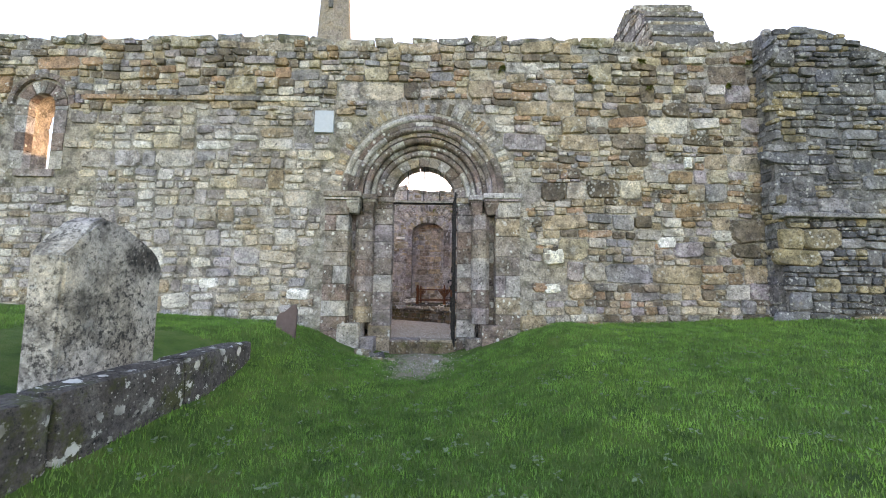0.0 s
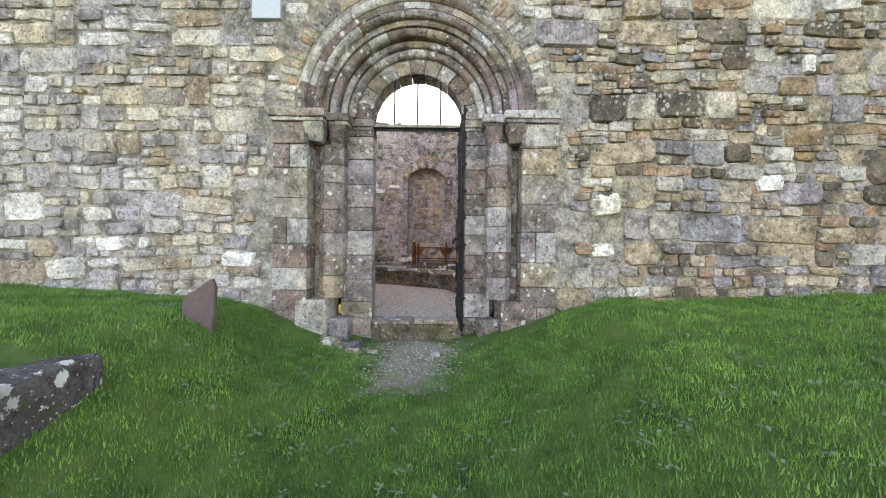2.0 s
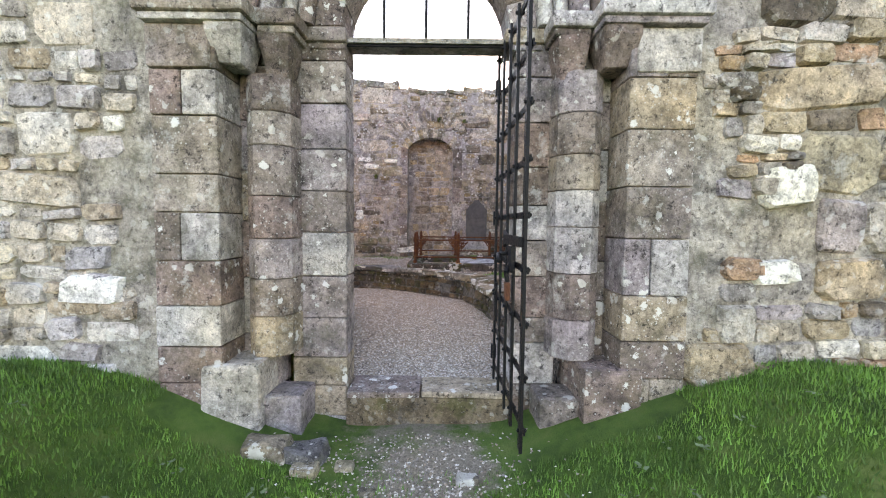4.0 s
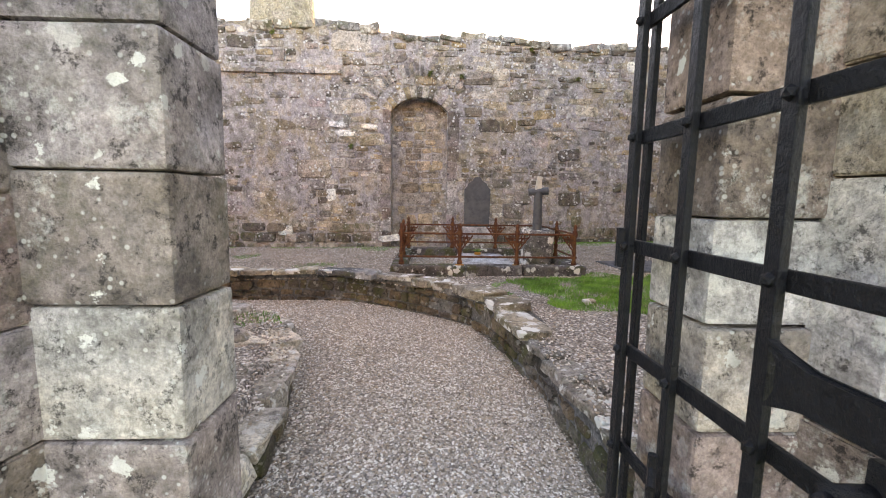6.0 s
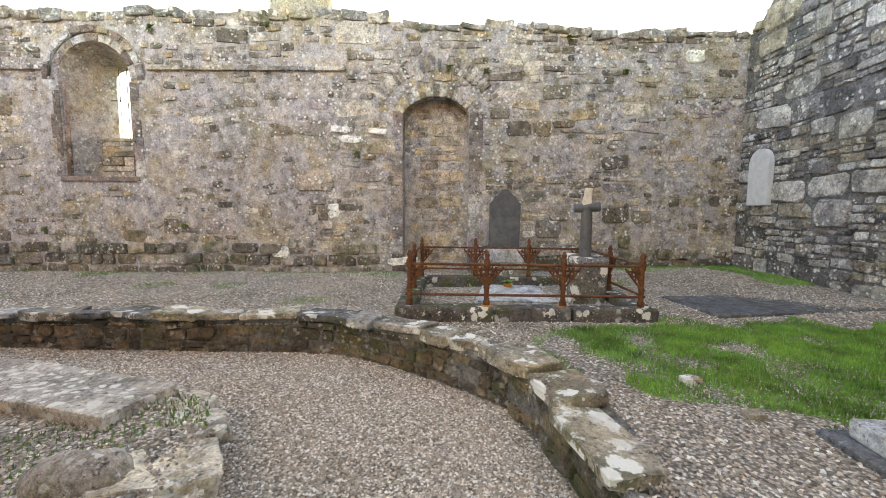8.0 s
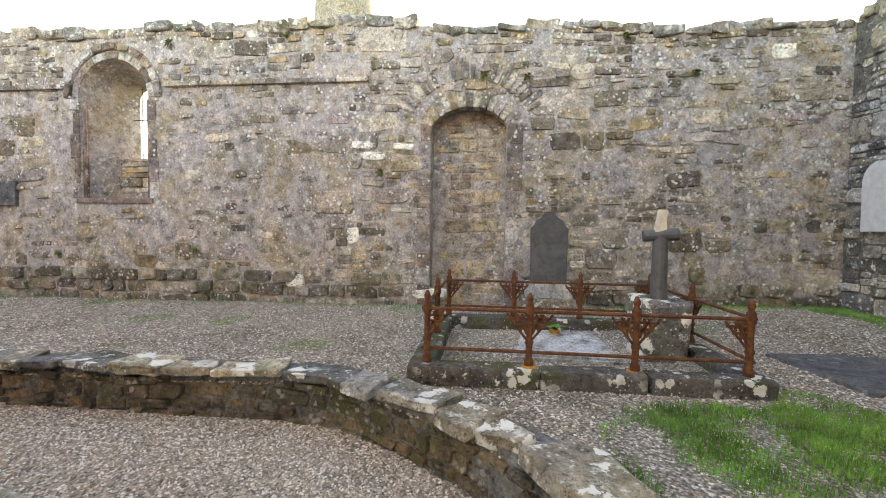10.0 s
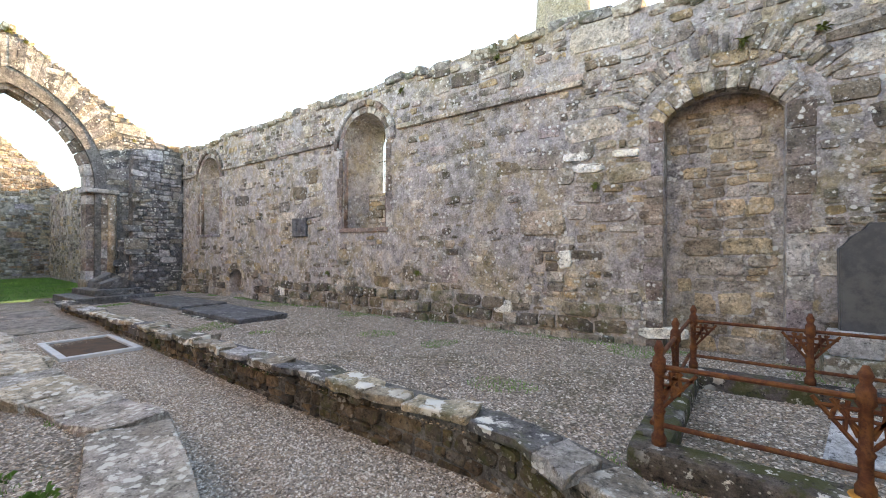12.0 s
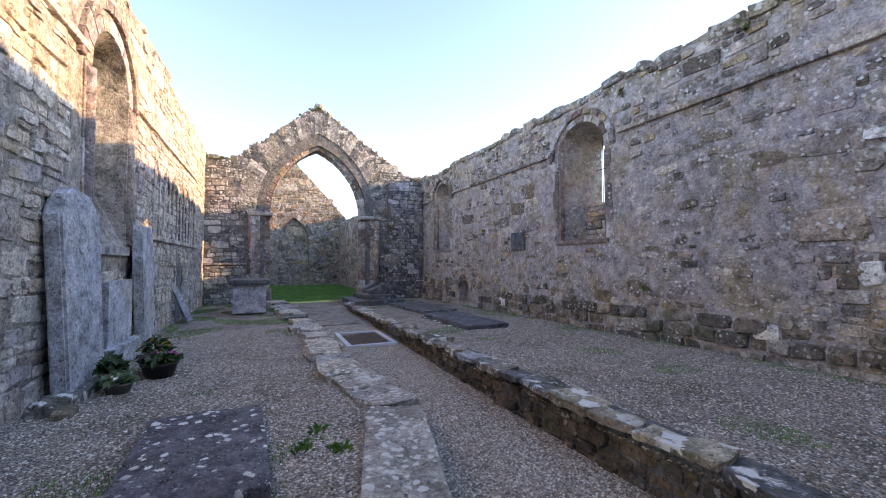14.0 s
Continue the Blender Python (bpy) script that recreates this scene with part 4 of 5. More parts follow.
# thicker lower courses either side of the arch
for lo, hi, zt, seed in ((6.57, 7.76, 1.5, 1), (12.05, 13.58, 1.75, 2)):
    part("set_off", box_bm(CX - 0.05, CX + 0.1, lo, hi, 0.2, zt, 0.02), M_mortar_and_shade, wall_e)
    st = rubble(lo, hi, 0.3, lambda u: zt, lambda *a: True, band=(0.12, 0.3), col=(0.3, 0.7), small=0.055, proud=(0.005, 0.03))
    lay_stones(wall_e, st, lambda u, v, d: (CX + 0.1 - d, u, v), M_slate)
    block(wall_e, "set_off_course", CX - 0.04, CX + 0.15, lo, hi, zt, zt + 0.06, M_slate, 0.015, 0.01)
# mass on the south side of the arch
part("core", box_bm(CX - 0.05, CX + 0.3, 12.3, 13.58, 0.2, 4.3, 0.06, 0.05, 3), M_mortar_and_shade, wall_e)
st = rubble(12.3, 13.55, 0.3, lambda u: 4.35, lambda *a: True, band=(0.14, 0.34), col=(0.25, 0.6), small=0.06, proud=(0.005, 0.05))
lay_stones(wall_e, st, lambda u, v, d: (CX + 0.3 - d, u, v), M_slate)

# ---------- chancel behind the arch ----------
GX = -25.0


def gwall(u, v, d):
    return (GX - d, u, v)


def g_top(u):
    return 7.55 - 1.06 * abs(u - 9.55)


wall_g = thick("wall_gable", "tan rubble east gable of the chancel with a blocked pointed window")
gwin = pointed(8.95, 10.6, 0.5, 2.7, 4.15)
part("core", pierced_bm([(6.4, -0.5)] + ragged(6.4, 12.7, g_top, 0.3, 0.06, 4) + [(12.7, -0.5)], [(gwin, None, 0.25)], gwall, 0, 0.7), M_mortar, wall_g)
st = rubble(6.5, 12.7, 0.4, g_top, clear_of([pointed(8.75, 10.8, 0.2, 2.7, 4.4)]), band=(0.18, 0.45), proud=(0.005, 0.035))
lay_stones(wall_g, st, gwall, M_outer)
pointed_ring(wall_g, 8.95, 10.6, 2.7, 4.15, 0.24, -0.02, 0.2, gwall, M_ashlar, 9)
st = rubble(9.0, 10.55, 0.5, lambda u: 2.7 + 1.4 * (1 - abs(u - 9.77) / 0.85), lambda *a: True, proud=(0.005, 0.03))
lay_stones(wall_g, st, lambda u, v, d: (GX - 0.25 - d, u, v), M_south)
coping(wall_g, 6.5, 12.7, g_top, gwall, 0, 0.7, M_topstone, 50)
wall_cs = thick("wall_chancel_south", "rubble side wall of the chancel, ruined to eaves height")
part("core", box_bm(GX, CX - 0.75, 12.35, 13.1, -0.5, 3.85, 0.02, 0.03, 3), M_render, wall_cs)
st = rubble(GX, CX - 0.75, 0.4, lambda u: 3.9, lambda *a: True, proud=(0.005, 0.03))
lay_stones(wall_cs, st, lambda u, v, d: (u, 12.35 + d, v), M_south)
wall_cn = thick("wall_chancel_north", "rubble side wall of the chancel, ruined to eaves height")
part("core", box_bm(GX, CX - 0.75, 6.2, 6.9, -0.5, 3.85, 0.02, 0.03, 3), M_mortar, wall_cn)

# ---------- round tower ----------
tower = thing("round_tower", (-11.9, 39.5, 0), "tall tapering medieval round tower of grey ashlar", "tower")
prof = [(3.1, -1.0), (2.95, 5.0), (2.86, 5.02), (2.62, 12.0), (2.56, 12.03), (2.2, 18.8), (2.14, 18.83), (1.42, 32.5)]
part("shaft", lathe_bm(prof, 40), M_ashlar, tower)
part("cap", lathe_bm([(1.48, 32.5), (1.46, 32.7), (0.05, 37.0)], 40), M_ashlar, tower)
# no opening in the shaft: a dark block stands for the slit's inner shade
part("window", box_bm(-0.2, 0.2, -1.8, -1.4, 29.3, 30.6, 0.02), M_mortar_and_shade, tower, "dark block painted as the shade inside a slit window")

# ---------- iron gate and grille in the doorway ----------
gate = thing("gate", (0.125, 6.585, 0.0), "black painted riveted iron lattice gate, standing open outwards", "gate")
gate.rotation_euler = (0, 0, radians(-88.3))
GW, GZ0, GZ1 = 0.89, 0.13, 2.42
UPRIGHTS = (0.0, 0.205, 0.425, 0.635, GW)


def bar(name, x0, x1, y0, y1, z0, z1, mat=None, parent=None, bevel=0.003):
    return part(name, box_bm(x0, x1, y0, y1, z0, z1, bevel, 0.002, 2), mat or M_black, parent or gate)


for i, u in enumerate(UPRIGHTS):
    w = (0.016, 0.014, 0.014, 0.016, 0.026)[i]
    bar("stile" if i in (0, 4) else "upright", u - w, u + w, -0.008, 0.008, GZ0, GZ1)
bar("closing_strip", GW + 0.027, GW + 0.034, -0.012, 0.004, GZ0, GZ1, bevel=0.001)
bar("hinge_strip", -0.02, 0.006, 0.03, 0.044, GZ0, GZ1)
for j in range(9):
    z = 0.233 + 0.268 * j
    bar("crossbar", -0.02, GW + 0.028, 0.009, 0.02, z - 0.017, z + 0.017)
    for u in UPRIGHTS:
        for y in (0.022, -0.009):
            bm = bmesh.new()
            bmesh.ops.create_icosphere(bm, subdivisions=1, radius=0.0125, matrix=Matrix.Translation((u, y, z)))
            part("rivet", bm, M_black, gate)
# long bolt with a fish-tail end, its keeper, knob and padlock
part("bolt", prism_bm([(0.48, 1.195), (0.455, 1.225), (0.52, 1.2), (0.91, 1.2), (0.91, 1.15), (0.52, 1.15), (0.455, 1.125), (0.48, 1.155)], lambda u, v, d: (u, d, v), -0.032, -0.012, 0.003), M_black, gate)
bar("lock_plate", 0.6, 0.7, -0.03, -0.009, 1.0, 1.14)
part("handle", tube_bm(tube_bm(bmesh.new(), (0.61, -0.02, 1.1), (0.6, -0.08, 1.095), 0.013), (0.6, -0.08, 1.095), (0.66, -0.085, 1.06), 0.013), M_black, gate, smooth=True)
part("lock_ring", tube_bm(tube_bm(bmesh.new(), (0.64, -0.02, 1.04), (0.68, -0.05, 1.0), 0.014), (0.68, -0.05, 1.0), (0.68, -0.04, 0.95), 0.012), M_black, gate)
part("padlock", box_bm(0.65, 0.715, -0.055, -0.028, 0.85, 0.95, 0.012), M_rust, gate, "rusty padlock")
part("lower_bolt", tube_bm(tube_bm(bmesh.new(), (0.21, -0.025, 0.62), (0.21, -0.025, 0.88), 0.01), (0.21, -0.025, 0.85), (0.25, -0.05, 0.83), 0.009), M_black, gate)
for z in (0.35, 1.3, 2.2):
    part("hinge", tube_bm(bmesh.new(), (-0.02, 0, z - 0.05), (-0.02, 0, z + 0.05), 0.02), M_black, gate)

grille = thing("arch_grille", (DX, 6.42, SPR), "thin dark iron bars in the door arch", "grille")
for k in (-0.27, 0.0, 0.27):
    part("bar", tube_bm(bmesh.new(), (k, 0, -0.06), (k, 0, 0.03 + math.sqrt(RI * RI - k * k)), 0.009, n=8), M_black, grille)
part("crossbar", tube_bm(bmesh.new(), (-RI - 0.02, 0, -0.06), (RI + 0.02, 0, -0.06), 0.01, n=8), M_black, grille)


# ---------- plaques ----------
plaque = thing("wall_plaque", (-2.0, OUT - 0.035, 3.47), "pale blue-grey square plaque fixed to the outer wall", "plaque")
part("panel", box_bm(-0.155, 0.155, -0.02, 0.05, 0, 0.37, 0.006), plain_material("pale plaque", (0.5, 0.55, 0.6), 0.5, 0, 0.1), plaque)
plaque2 = thing("dark_plaque", (-8.18, SY - 0.04, 1.85), "dark slate memorial plaque on the inner wall", "plaque")
part("panel", box_bm(-0.25, 0.25, -0.02, 0.06, 0, 0.4, 0.01), M_slab, plaque2)
for k in (-0.1, 0.1):
    part("relief", box_bm(k - 0.03, k + 0.03, -0.035, -0.018, 0.1, 0.3, 0.006), M_slab, plaque2)
wslab = thing("wall_slab", (WX - 0.05, 13.07, 1.6), "pale grey round-headed slab leaning against the gable wall", "grave slab")
bm = prism_bm(round_arch(0, 0.2, 0, 0.64), lambda u, v, d: (d, u, v), -0.05, 0.03, 0.008)
part("slab", bm, M_paleslab, wslab)


# ---------- low walls along the sunken path ----------
def along(line, s):
    for (x0, y0), (x1, y1) in zip(line, line[1:]):
        d = math.hypot(x1 - x0, y1 - y0)
        if s <= d:
            return (x0 + (x1 - x0) * s / d, y0 + (y1 - y0) * s / d), ((x1 - x0) / d, (y1 - y0) / d)
        s -= d
    return line[-1], ((line[-1][0] - line[-2][0]) / d, (line[-1][1] - line[-2][1]) / d)


def smoothed(line, rounds=3):
    for _ in range(rounds):
        out = [line[0]]
        for a, b in zip(line, line[1:]):
            out += [(a[0] * .75 + b[0] * .25, a[1] * .75 + b[1] * .25), (a[0] * .25 + b[0] * .75, a[1] * .25 + b[1] * .75)]
        line = out + [line[-1]]
    return line


def length(line):
    return sum(math.hypot(b[0] - a[0], b[1] - a[1]) for a, b in zip(line, line[1:]))


def low_wall(name, line, left, top, width, label, cap_len, cap_w, cap_h, cap_mat, seed):
    """A dry wall along line; its face looks to the left (1) or right (-1) of the line's way."""
    r = random.Random(seed)
    wall = thick(name, label, "low wall")
    total = length(line)

    def face(u, v, d):
        (x, y), (tx, ty) = along(line, u)
        return (x + ty * left * d, y - tx * left * d, v)
    verts, faces = [], []
    steps = int(total / 0.12)
    for i in range(steps + 1):
        u = total * i / steps
        t = top(u) - 0.03
        verts += [face(u, 0.0, 0.03), face(u, t, 0.03), face(u, t, width), face(u, 0.0, width)]
        if i:
            a, b = 4 * (i - 1), 4 * i
            faces += [(a + k, a + (k + 1) % 4, b + (k + 1) % 4, b + k) for k in range(4)]
    faces += [(0, 1, 2, 3), (4 * steps + 3, 4 * steps + 2, 4 * steps + 1, 4 * steps)]
    mesh_object("core", verts, faces, M_mortar_and_shade, wall)
    st = rubble(0.02, total, 0.08, lambda u: top(u) - 0.05, lambda *a: True, band=(0.06, 0.16), col=(0.12, 0.4), small=0.03, gap=0.012, proud=(0.0, 0.045))
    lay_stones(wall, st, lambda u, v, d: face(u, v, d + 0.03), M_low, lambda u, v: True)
    u, i = 0.0, 0
    while u < total - 0.1:
        ln, w, h = r.uniform(*cap_len), r.uniform(*cap_w), r.uniform(*cap_h)
        (x, y), (tx, ty) = along(line, u + ln / 2)
        t = top(u + ln / 2)
        bm = box_bm(-ln / 2 + 0.014, ln / 2 - 0.014, -0.03 + r.uniform(-.04, .03), w, -h / 2, h / 2, 0.0, 0, 2)
        turn = r.uniform(-0.12, 0.12) * (2 if cap_mat == M_pale else 1)
        rag = Vector((seed + i, i * 1.7, 0))
        for v in bm.verts:
            c = noise.noise_vector(v.co * 5 + rag)
            v.co += Vector((c.x * 0.045, c.y * 0.06, c.z * 0.02))
        bmesh.ops.bevel(bm, geom=[e for e in bm.edges if e.calc_face_angle(0) > 0.8], offset=0.008, segments=1, affect="EDGES")
        inward = Vector((ty * left, -tx * left, 0))
        m = Matrix(((tx, inward.x, 0, x), (ty, inward.y, 0, y), (0, 0, 1, t - 0.01), (0, 0, 0, 1))) @ pose(0, 0, 0, r.uniform(-4, 4), r.uniform(-4, 4), math.degrees(turn))
        bm.transform(m)
        part("cap_stone", bm, cap_mat if r.random() < 0.8 else M_slate, wall)
        u += ln
        i += 1
    return wall


LINE_R = smoothed([(.48, 6.75), (.42, 7.2)] + PATH_R[2:13], 2)
LINE_L = smoothed([(-1.1, 6.8), (-1.15, 7.5), (-1.22, 8.0), (-1.36, 8.4), (-1.5, 8.7), (-1.68, 8.95), (-1.98, 9.1)], 2)
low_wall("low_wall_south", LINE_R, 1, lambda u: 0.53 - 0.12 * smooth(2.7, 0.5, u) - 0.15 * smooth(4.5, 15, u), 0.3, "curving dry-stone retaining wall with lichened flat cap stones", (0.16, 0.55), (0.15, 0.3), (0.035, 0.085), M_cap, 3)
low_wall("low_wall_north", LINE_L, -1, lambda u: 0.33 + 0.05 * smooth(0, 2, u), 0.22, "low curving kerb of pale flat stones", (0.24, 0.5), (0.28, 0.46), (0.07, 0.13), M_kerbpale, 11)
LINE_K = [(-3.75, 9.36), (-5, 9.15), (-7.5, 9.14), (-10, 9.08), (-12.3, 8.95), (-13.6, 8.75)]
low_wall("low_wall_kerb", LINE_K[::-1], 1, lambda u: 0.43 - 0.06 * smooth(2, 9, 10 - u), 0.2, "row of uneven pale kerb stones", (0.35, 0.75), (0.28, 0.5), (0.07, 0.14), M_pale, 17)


def slab_thing(name, cx, cy, z, lx, ly, h, turn, mat, label, category="grave slab", tilt=(0, 0), rough=0.012, bevel=0.02):
    ob = thing(name, (cx, cy, z), label, category)
    ob.rotation_euler = (radians(tilt[0]), radians(tilt[1]), radians(turn))
    part("slab", box_bm(-lx / 2, lx / 2, -ly / 2, ly / 2, 0, h, bevel, rough, 3, cx), mat, ob)
    return ob


long_stone = slab_thing("long_kerb_slab", -2.64, 9.0, 0.34, 1.44, 0.42, 0.16, -14, M_pale, "long pale lichen-covered stone slab lying on the path edge", "stone slab", rough=0.025)
ledger = slab_thing("ledger_slab", -3.12, 7.95, 0.36, 1.25, 0.7, 0.15, 2, M_spotted, "dark grave slab covered in white lichen spots", rough=0.012)
slab_thing("grave_slab_west", 3.2, 11.2, 0.46, 2.15, 0.85, 0.07, 9, M_slab, "large dark flat grave slab lying on gravel")
slab_thing("grave_slab_corner", 3.6, 13.1, 0.5, 1.1, 0.6, 0.06, 5, M_slab, "dark flat grave slab by the wall foot")
box_tomb = thing("box_tomb", (2.3, 8.15, 0.4), "low grey two-tier grave ledger on gravel", "tomb")
box_tomb.rotation_euler = (0, 0, radians(-4))
part("base", box_bm(-0.98, 0.98, -0.5, 0.44, -0.02, 0.1, 0.015, 0.01, 2), M_slab, box_tomb)
part("ledger", box_bm(-0.9, 0.9, -0.45, 0.38, 0.1, 0.19, 0.02, 0.006, 2), M_greyslab, box_tomb)
slab_thing("grave_slab_south", -7.75, 11.93, 0.37, 2.05, 0.85, 0.09, 1, M_slab, "dark slate grave slab raised on a pale edge")
slab_thing("grave_slab_bed", -7.75, 11.93, 0.33, 2.15, 0.95, 0.045, 1, M_cap, "pale stone bed under a grave slab", "stone slab")
slab_thing("grave_slab_east", -10.6, 12.1, 0.33, 2.3, 0.95, 0.08, 4, M_slab, "dark slate grave slab near the chancel arch")
slab_thing("step_slab", -12.9, 11.35, 0.3, 1.7, 1.5, 0.16, 3, M_slab, "dark stone step by the arch pier", "step")
slab_thing("step_slab", -13.0, 11.45, 0.46, 1.35, 1.0, 0.14, 6, M_slab, "dark stone step by the arch pier", "step")
coffin = thing("coped_stone", (-13.1, 11.55, 0.6), "dark ridged coped gravestone broken in two", "gravestone")
bm = prism_bm([(-0.38, 0), (-0.34, 0.16), (0.0, 0.36), (0.34, 0.16), (0.38, 0)], lambda u, v, d: (d, u, v), -0.5, 0.02, 0.015)
part("ridge", bm, M_slab, coffin)
bm = prism_bm([(-0.36, 0), (-0.33, 0.12), (0.05, 0.27), (0.34, 0.12), (0.36, 0)], lambda u, v, d: (d, u, v), 0.06, 0.5, 0.015)
part("ridge", bm, M_slab, coffin)
rock = thing("field_stone", (-1.8, 8.3, 0.38), "rounded brown field stone half sunk in gravel", "stone")
bm = bmesh.new()
bmesh.ops.create_icosphere(bm, subdivisions=3, radius=1)
for v in bm.verts:
    v.co = Vector((v.co.x * 0.2, v.co.y * 0.13, v.co.z * 0.1 + 0.05)) + noise.noise_vector(v.co * 1.6) * 0.025
part("stone", bm, M_boulder, rock, smooth=True)
for x, y, s in ((-2.35, 8.05, 0.13), (-4.55, 6.75, 0.16), (-4.4, 6.9, 0.09), (1.18, 8.8, 0.05), (1.1, 9.2, 0.06), (-1.22, 5.92, 0.13), (-1.02, 5.96, 0.12), (-0.98, 5.84, 0.07), (-0.78, 5.9, 0.05), (-0.1, 5.8, 0.06), (-0.62, 5.72, 0.04)):
    ob = thing("loose_stone", (x, y, (outside_z(x, y) if y < 6 else floor_z(x, y)) - s * 0.2), "loose angular grey stone on the ground", "stone", "loose stones")
    bm = box_bm(-s, s, -s * 0.7, s * 0.7, 0, s * 0.8, s * 0.25, s * 0.35, 1, x)
    part("stone", bm, M_cap, ob)

# manhole pit in the path
pit = thing("inspection_pit", (-7.65, 9.92, 0.185), "shallow rectangular pit with pale stone frame and rusty cover", "pit")
for x0, x1, y0, y1 in ((-0.68, 0.68, -0.42, -0.34), (-0.68, 0.68, 0.34, 0.42), (-0.68, -0.6, -0.34, 0.34), (0.6, 0.68, -0.34, 0.34)):
    part("frame", box_bm(x0, x1, y0, y1, 0, 0.045, 0.006), M_paleslab, pit)
part("cover", box_bm(-0.6, 0.6, -0.34, 0.34, 0.0, 0.018), plain_material("rusty cover", (0.1, 0.06, 0.04), 1.0, 0, 0.3, 20, 0.2, (0.06, 0.045, 0.035)), pit)
for x, y, lx, ly, t in ((-10.2, 9.75, 1.7, 0.95, 3), (-12.2, 9.7, 1.6, 1.1, -2)):
    slab_thing("paving_slab", x, y, 0.2, lx, ly, 0.035, t, M_paving, "large flat grey paving slab in the path", "paving slab")

# ---------- railed grave plot ----------
plot = thing("grave_enclosure", (0.36, 11.47, 0.44), "rusted cast-iron railing on a low stone kerb round a grave", "grave railing")
HX, HY = 1.12, 0.85
for nm, x0, x1, y0, y1 in (("kerb", -HX - .1, -0.3, -HY - .1, -HY + .08), ("kerb", -0.29, 0.42, -HY - .1, -HY + .08), ("kerb", 0.43, HX + .1, -HY - .1, -HY + .08), ("kerb", -HX - .1, HX + .1, HY - .08, HY + .1), ("kerb", -HX - .1, -HX + .08, -HY + .085, HY - .085), ("kerb", HX - .08, HX + .1, -HY + .085, HY - .085)):
    part(nm, box_bm(x0, x1, y0, y1, -0.02, 0.15, 0.03, 0.015, 2, x0), M_kerb, plot)
post_prof = [(0.034, 0), (0.034, 0.05), (0.024, 0.07), (0.024, 0.16), (0.032, 0.18), (0.022, 0.2), (0.022, 0.36), (0.034, 0.38), (0.03, 0.44), (0.018, 0.46), (0.026, 0.49), (0.01, 0.53)]
spots = [(x, y) for x in (-HX + .03, -0.36, 0.36, HX - .03) for y in (-HY, HY)] + [(-HX, 0.0), (HX, 0.0)]
for x, y in spots:
    po = part("post", lathe_bm(post_prof, 10, (x, y, 0.14)), M_rust, plot, smooth=True)
    ways = [(-1, 0), (1, 0)] if abs(x) < 0.5 else ([(0, -1), (0, 1)] if abs(y) < 0.5 else [(-1 if x > 0 else 1, 0), (0, -1 if y > 0 else 1)])
    for ax in ways:
        s = 1
        # pierced fan bracket under the top rail
        for (a0, b0), (a1, b1) in (((0.02, 0.2), (0.16, 0.38)), ((0.02, 0.27), (0.1, 0.38)), ((0.06, 0.26), (0.05, 0.38)), ((0.02, 0.35), (0.15, 0.35)), ((0.02, 0.31), (0.11, 0.3)), ((0.1, 0.3), (0.08, 0.38)), ((0.02, 0.24), (0.07, 0.36))):
            k0, k1 = s * a0, s * a1
            bm = tube_bm(bmesh.new(), (x + ax[0] * k0, y + ax[1] * k0, 0.14 + b0), (x + ax[0] * k1, y + ax[1] * k1, 0.14 + b1), 0.0095, n=5)
            part("bracket", bm, M_rust, po)
    part("rust_stain", lathe_bm([(0.062, 0.146), (0.05, 0.155), (0.036, 0.158)], 14, (x, y, 0)), M_orange, po) if y < -0.5 and -0.5 < x < 0.5 else None
for z in (0.25, 0.54):
    for y in (-HY, HY):
        part("rail", tube_bm(bmesh.new(), (-HX, y, z), (HX, y, z), 0.013, n=8), M_rust, plot)
    for x in (-HX, HX):
        part("rail", tube_bm(bmesh.new(), (x, -HY, z), (x, HY, z), 0.013, n=8), M_rust, plot)
wedge = thing("sloping_tablet", (0.35, 11.45, 0.42), "bluish grey sloping memorial tablet with a small vase", "memorial tablet")
wedge.rotation_euler = (radians(7), 0, 0)
part("tablet", prism_bm([(-0.42, -0.3), (0.5, -0.32), (0.36, 0.3), (-0.3, 0.32)], lambda u, v, d: (u, v, d), 0.0, 0.13, 0.02), M_greyslab, wedge)
vase = thing("flower_vase", (0.35, 11.68, 0.52), "small stone pot with fresh green leaves", "vase")
part("pot", lathe_bm([(0.04, 0), (0.05, 0.08), (0.045, 0.09)], 10), M_orange, vase)
M_leaf = plain_material("fresh leaf", (0.08, 0.19, 0.03), 0.6, 0, 0.4)
bm = bmesh.new()
for i in range(14):
    a, ln = rng.uniform(0, 6.28), rng.uniform(0.06, 0.13)
    c, s = math.cos(a), math.sin(a)
    f = [bm.verts.new(q) for q in ((0, 0, 0.08), (c * ln * .5 - s * .02, s * ln * .5 + c * .02, 0.13), (c * ln, s * ln, 0.12), (c * ln * .5 + s * .02, s * ln * .5 - c * .02, 0.13))]
    bm.faces.new(f)
part("leaves", bm, M_leaf, vase)
head = thing("headstone", (0.5, 13.2, 0.46), "dark slate shouldered headstone on a stone base", "headstone")
hs = [(-0.23, 0.42), (-0.24, 1.13), (-0.19, 1.16), (-0.17, 1.23), (-0.09, 1.27), (-0.05, 1.35), (0.05, 1.35), (0.09, 1.27), (0.17, 1.23), (0.19, 1.16), (0.24, 1.13), (0.23, 0.42)]
part("stone", prism_bm(hs, lambda u, v, d: (u, d, v), -0.05, 0.05, 0.012), M_slateplain, head)
part("base", box_bm(-0.3, 0.3, -0.12, 0.12, 0.22, 0.43, 0.02, 0.006), M_greyslab, head)
part("plinth", box_bm(-0.34, 0.34, -0.16, 0.16, -0.05, 0.22, 0.02, 0.01), M_cap, head)
cross = thing("grave_cross", (1.17, 11.4, 0.44), "rough stone cross of round shafts, broken arm, on a block", "cross")
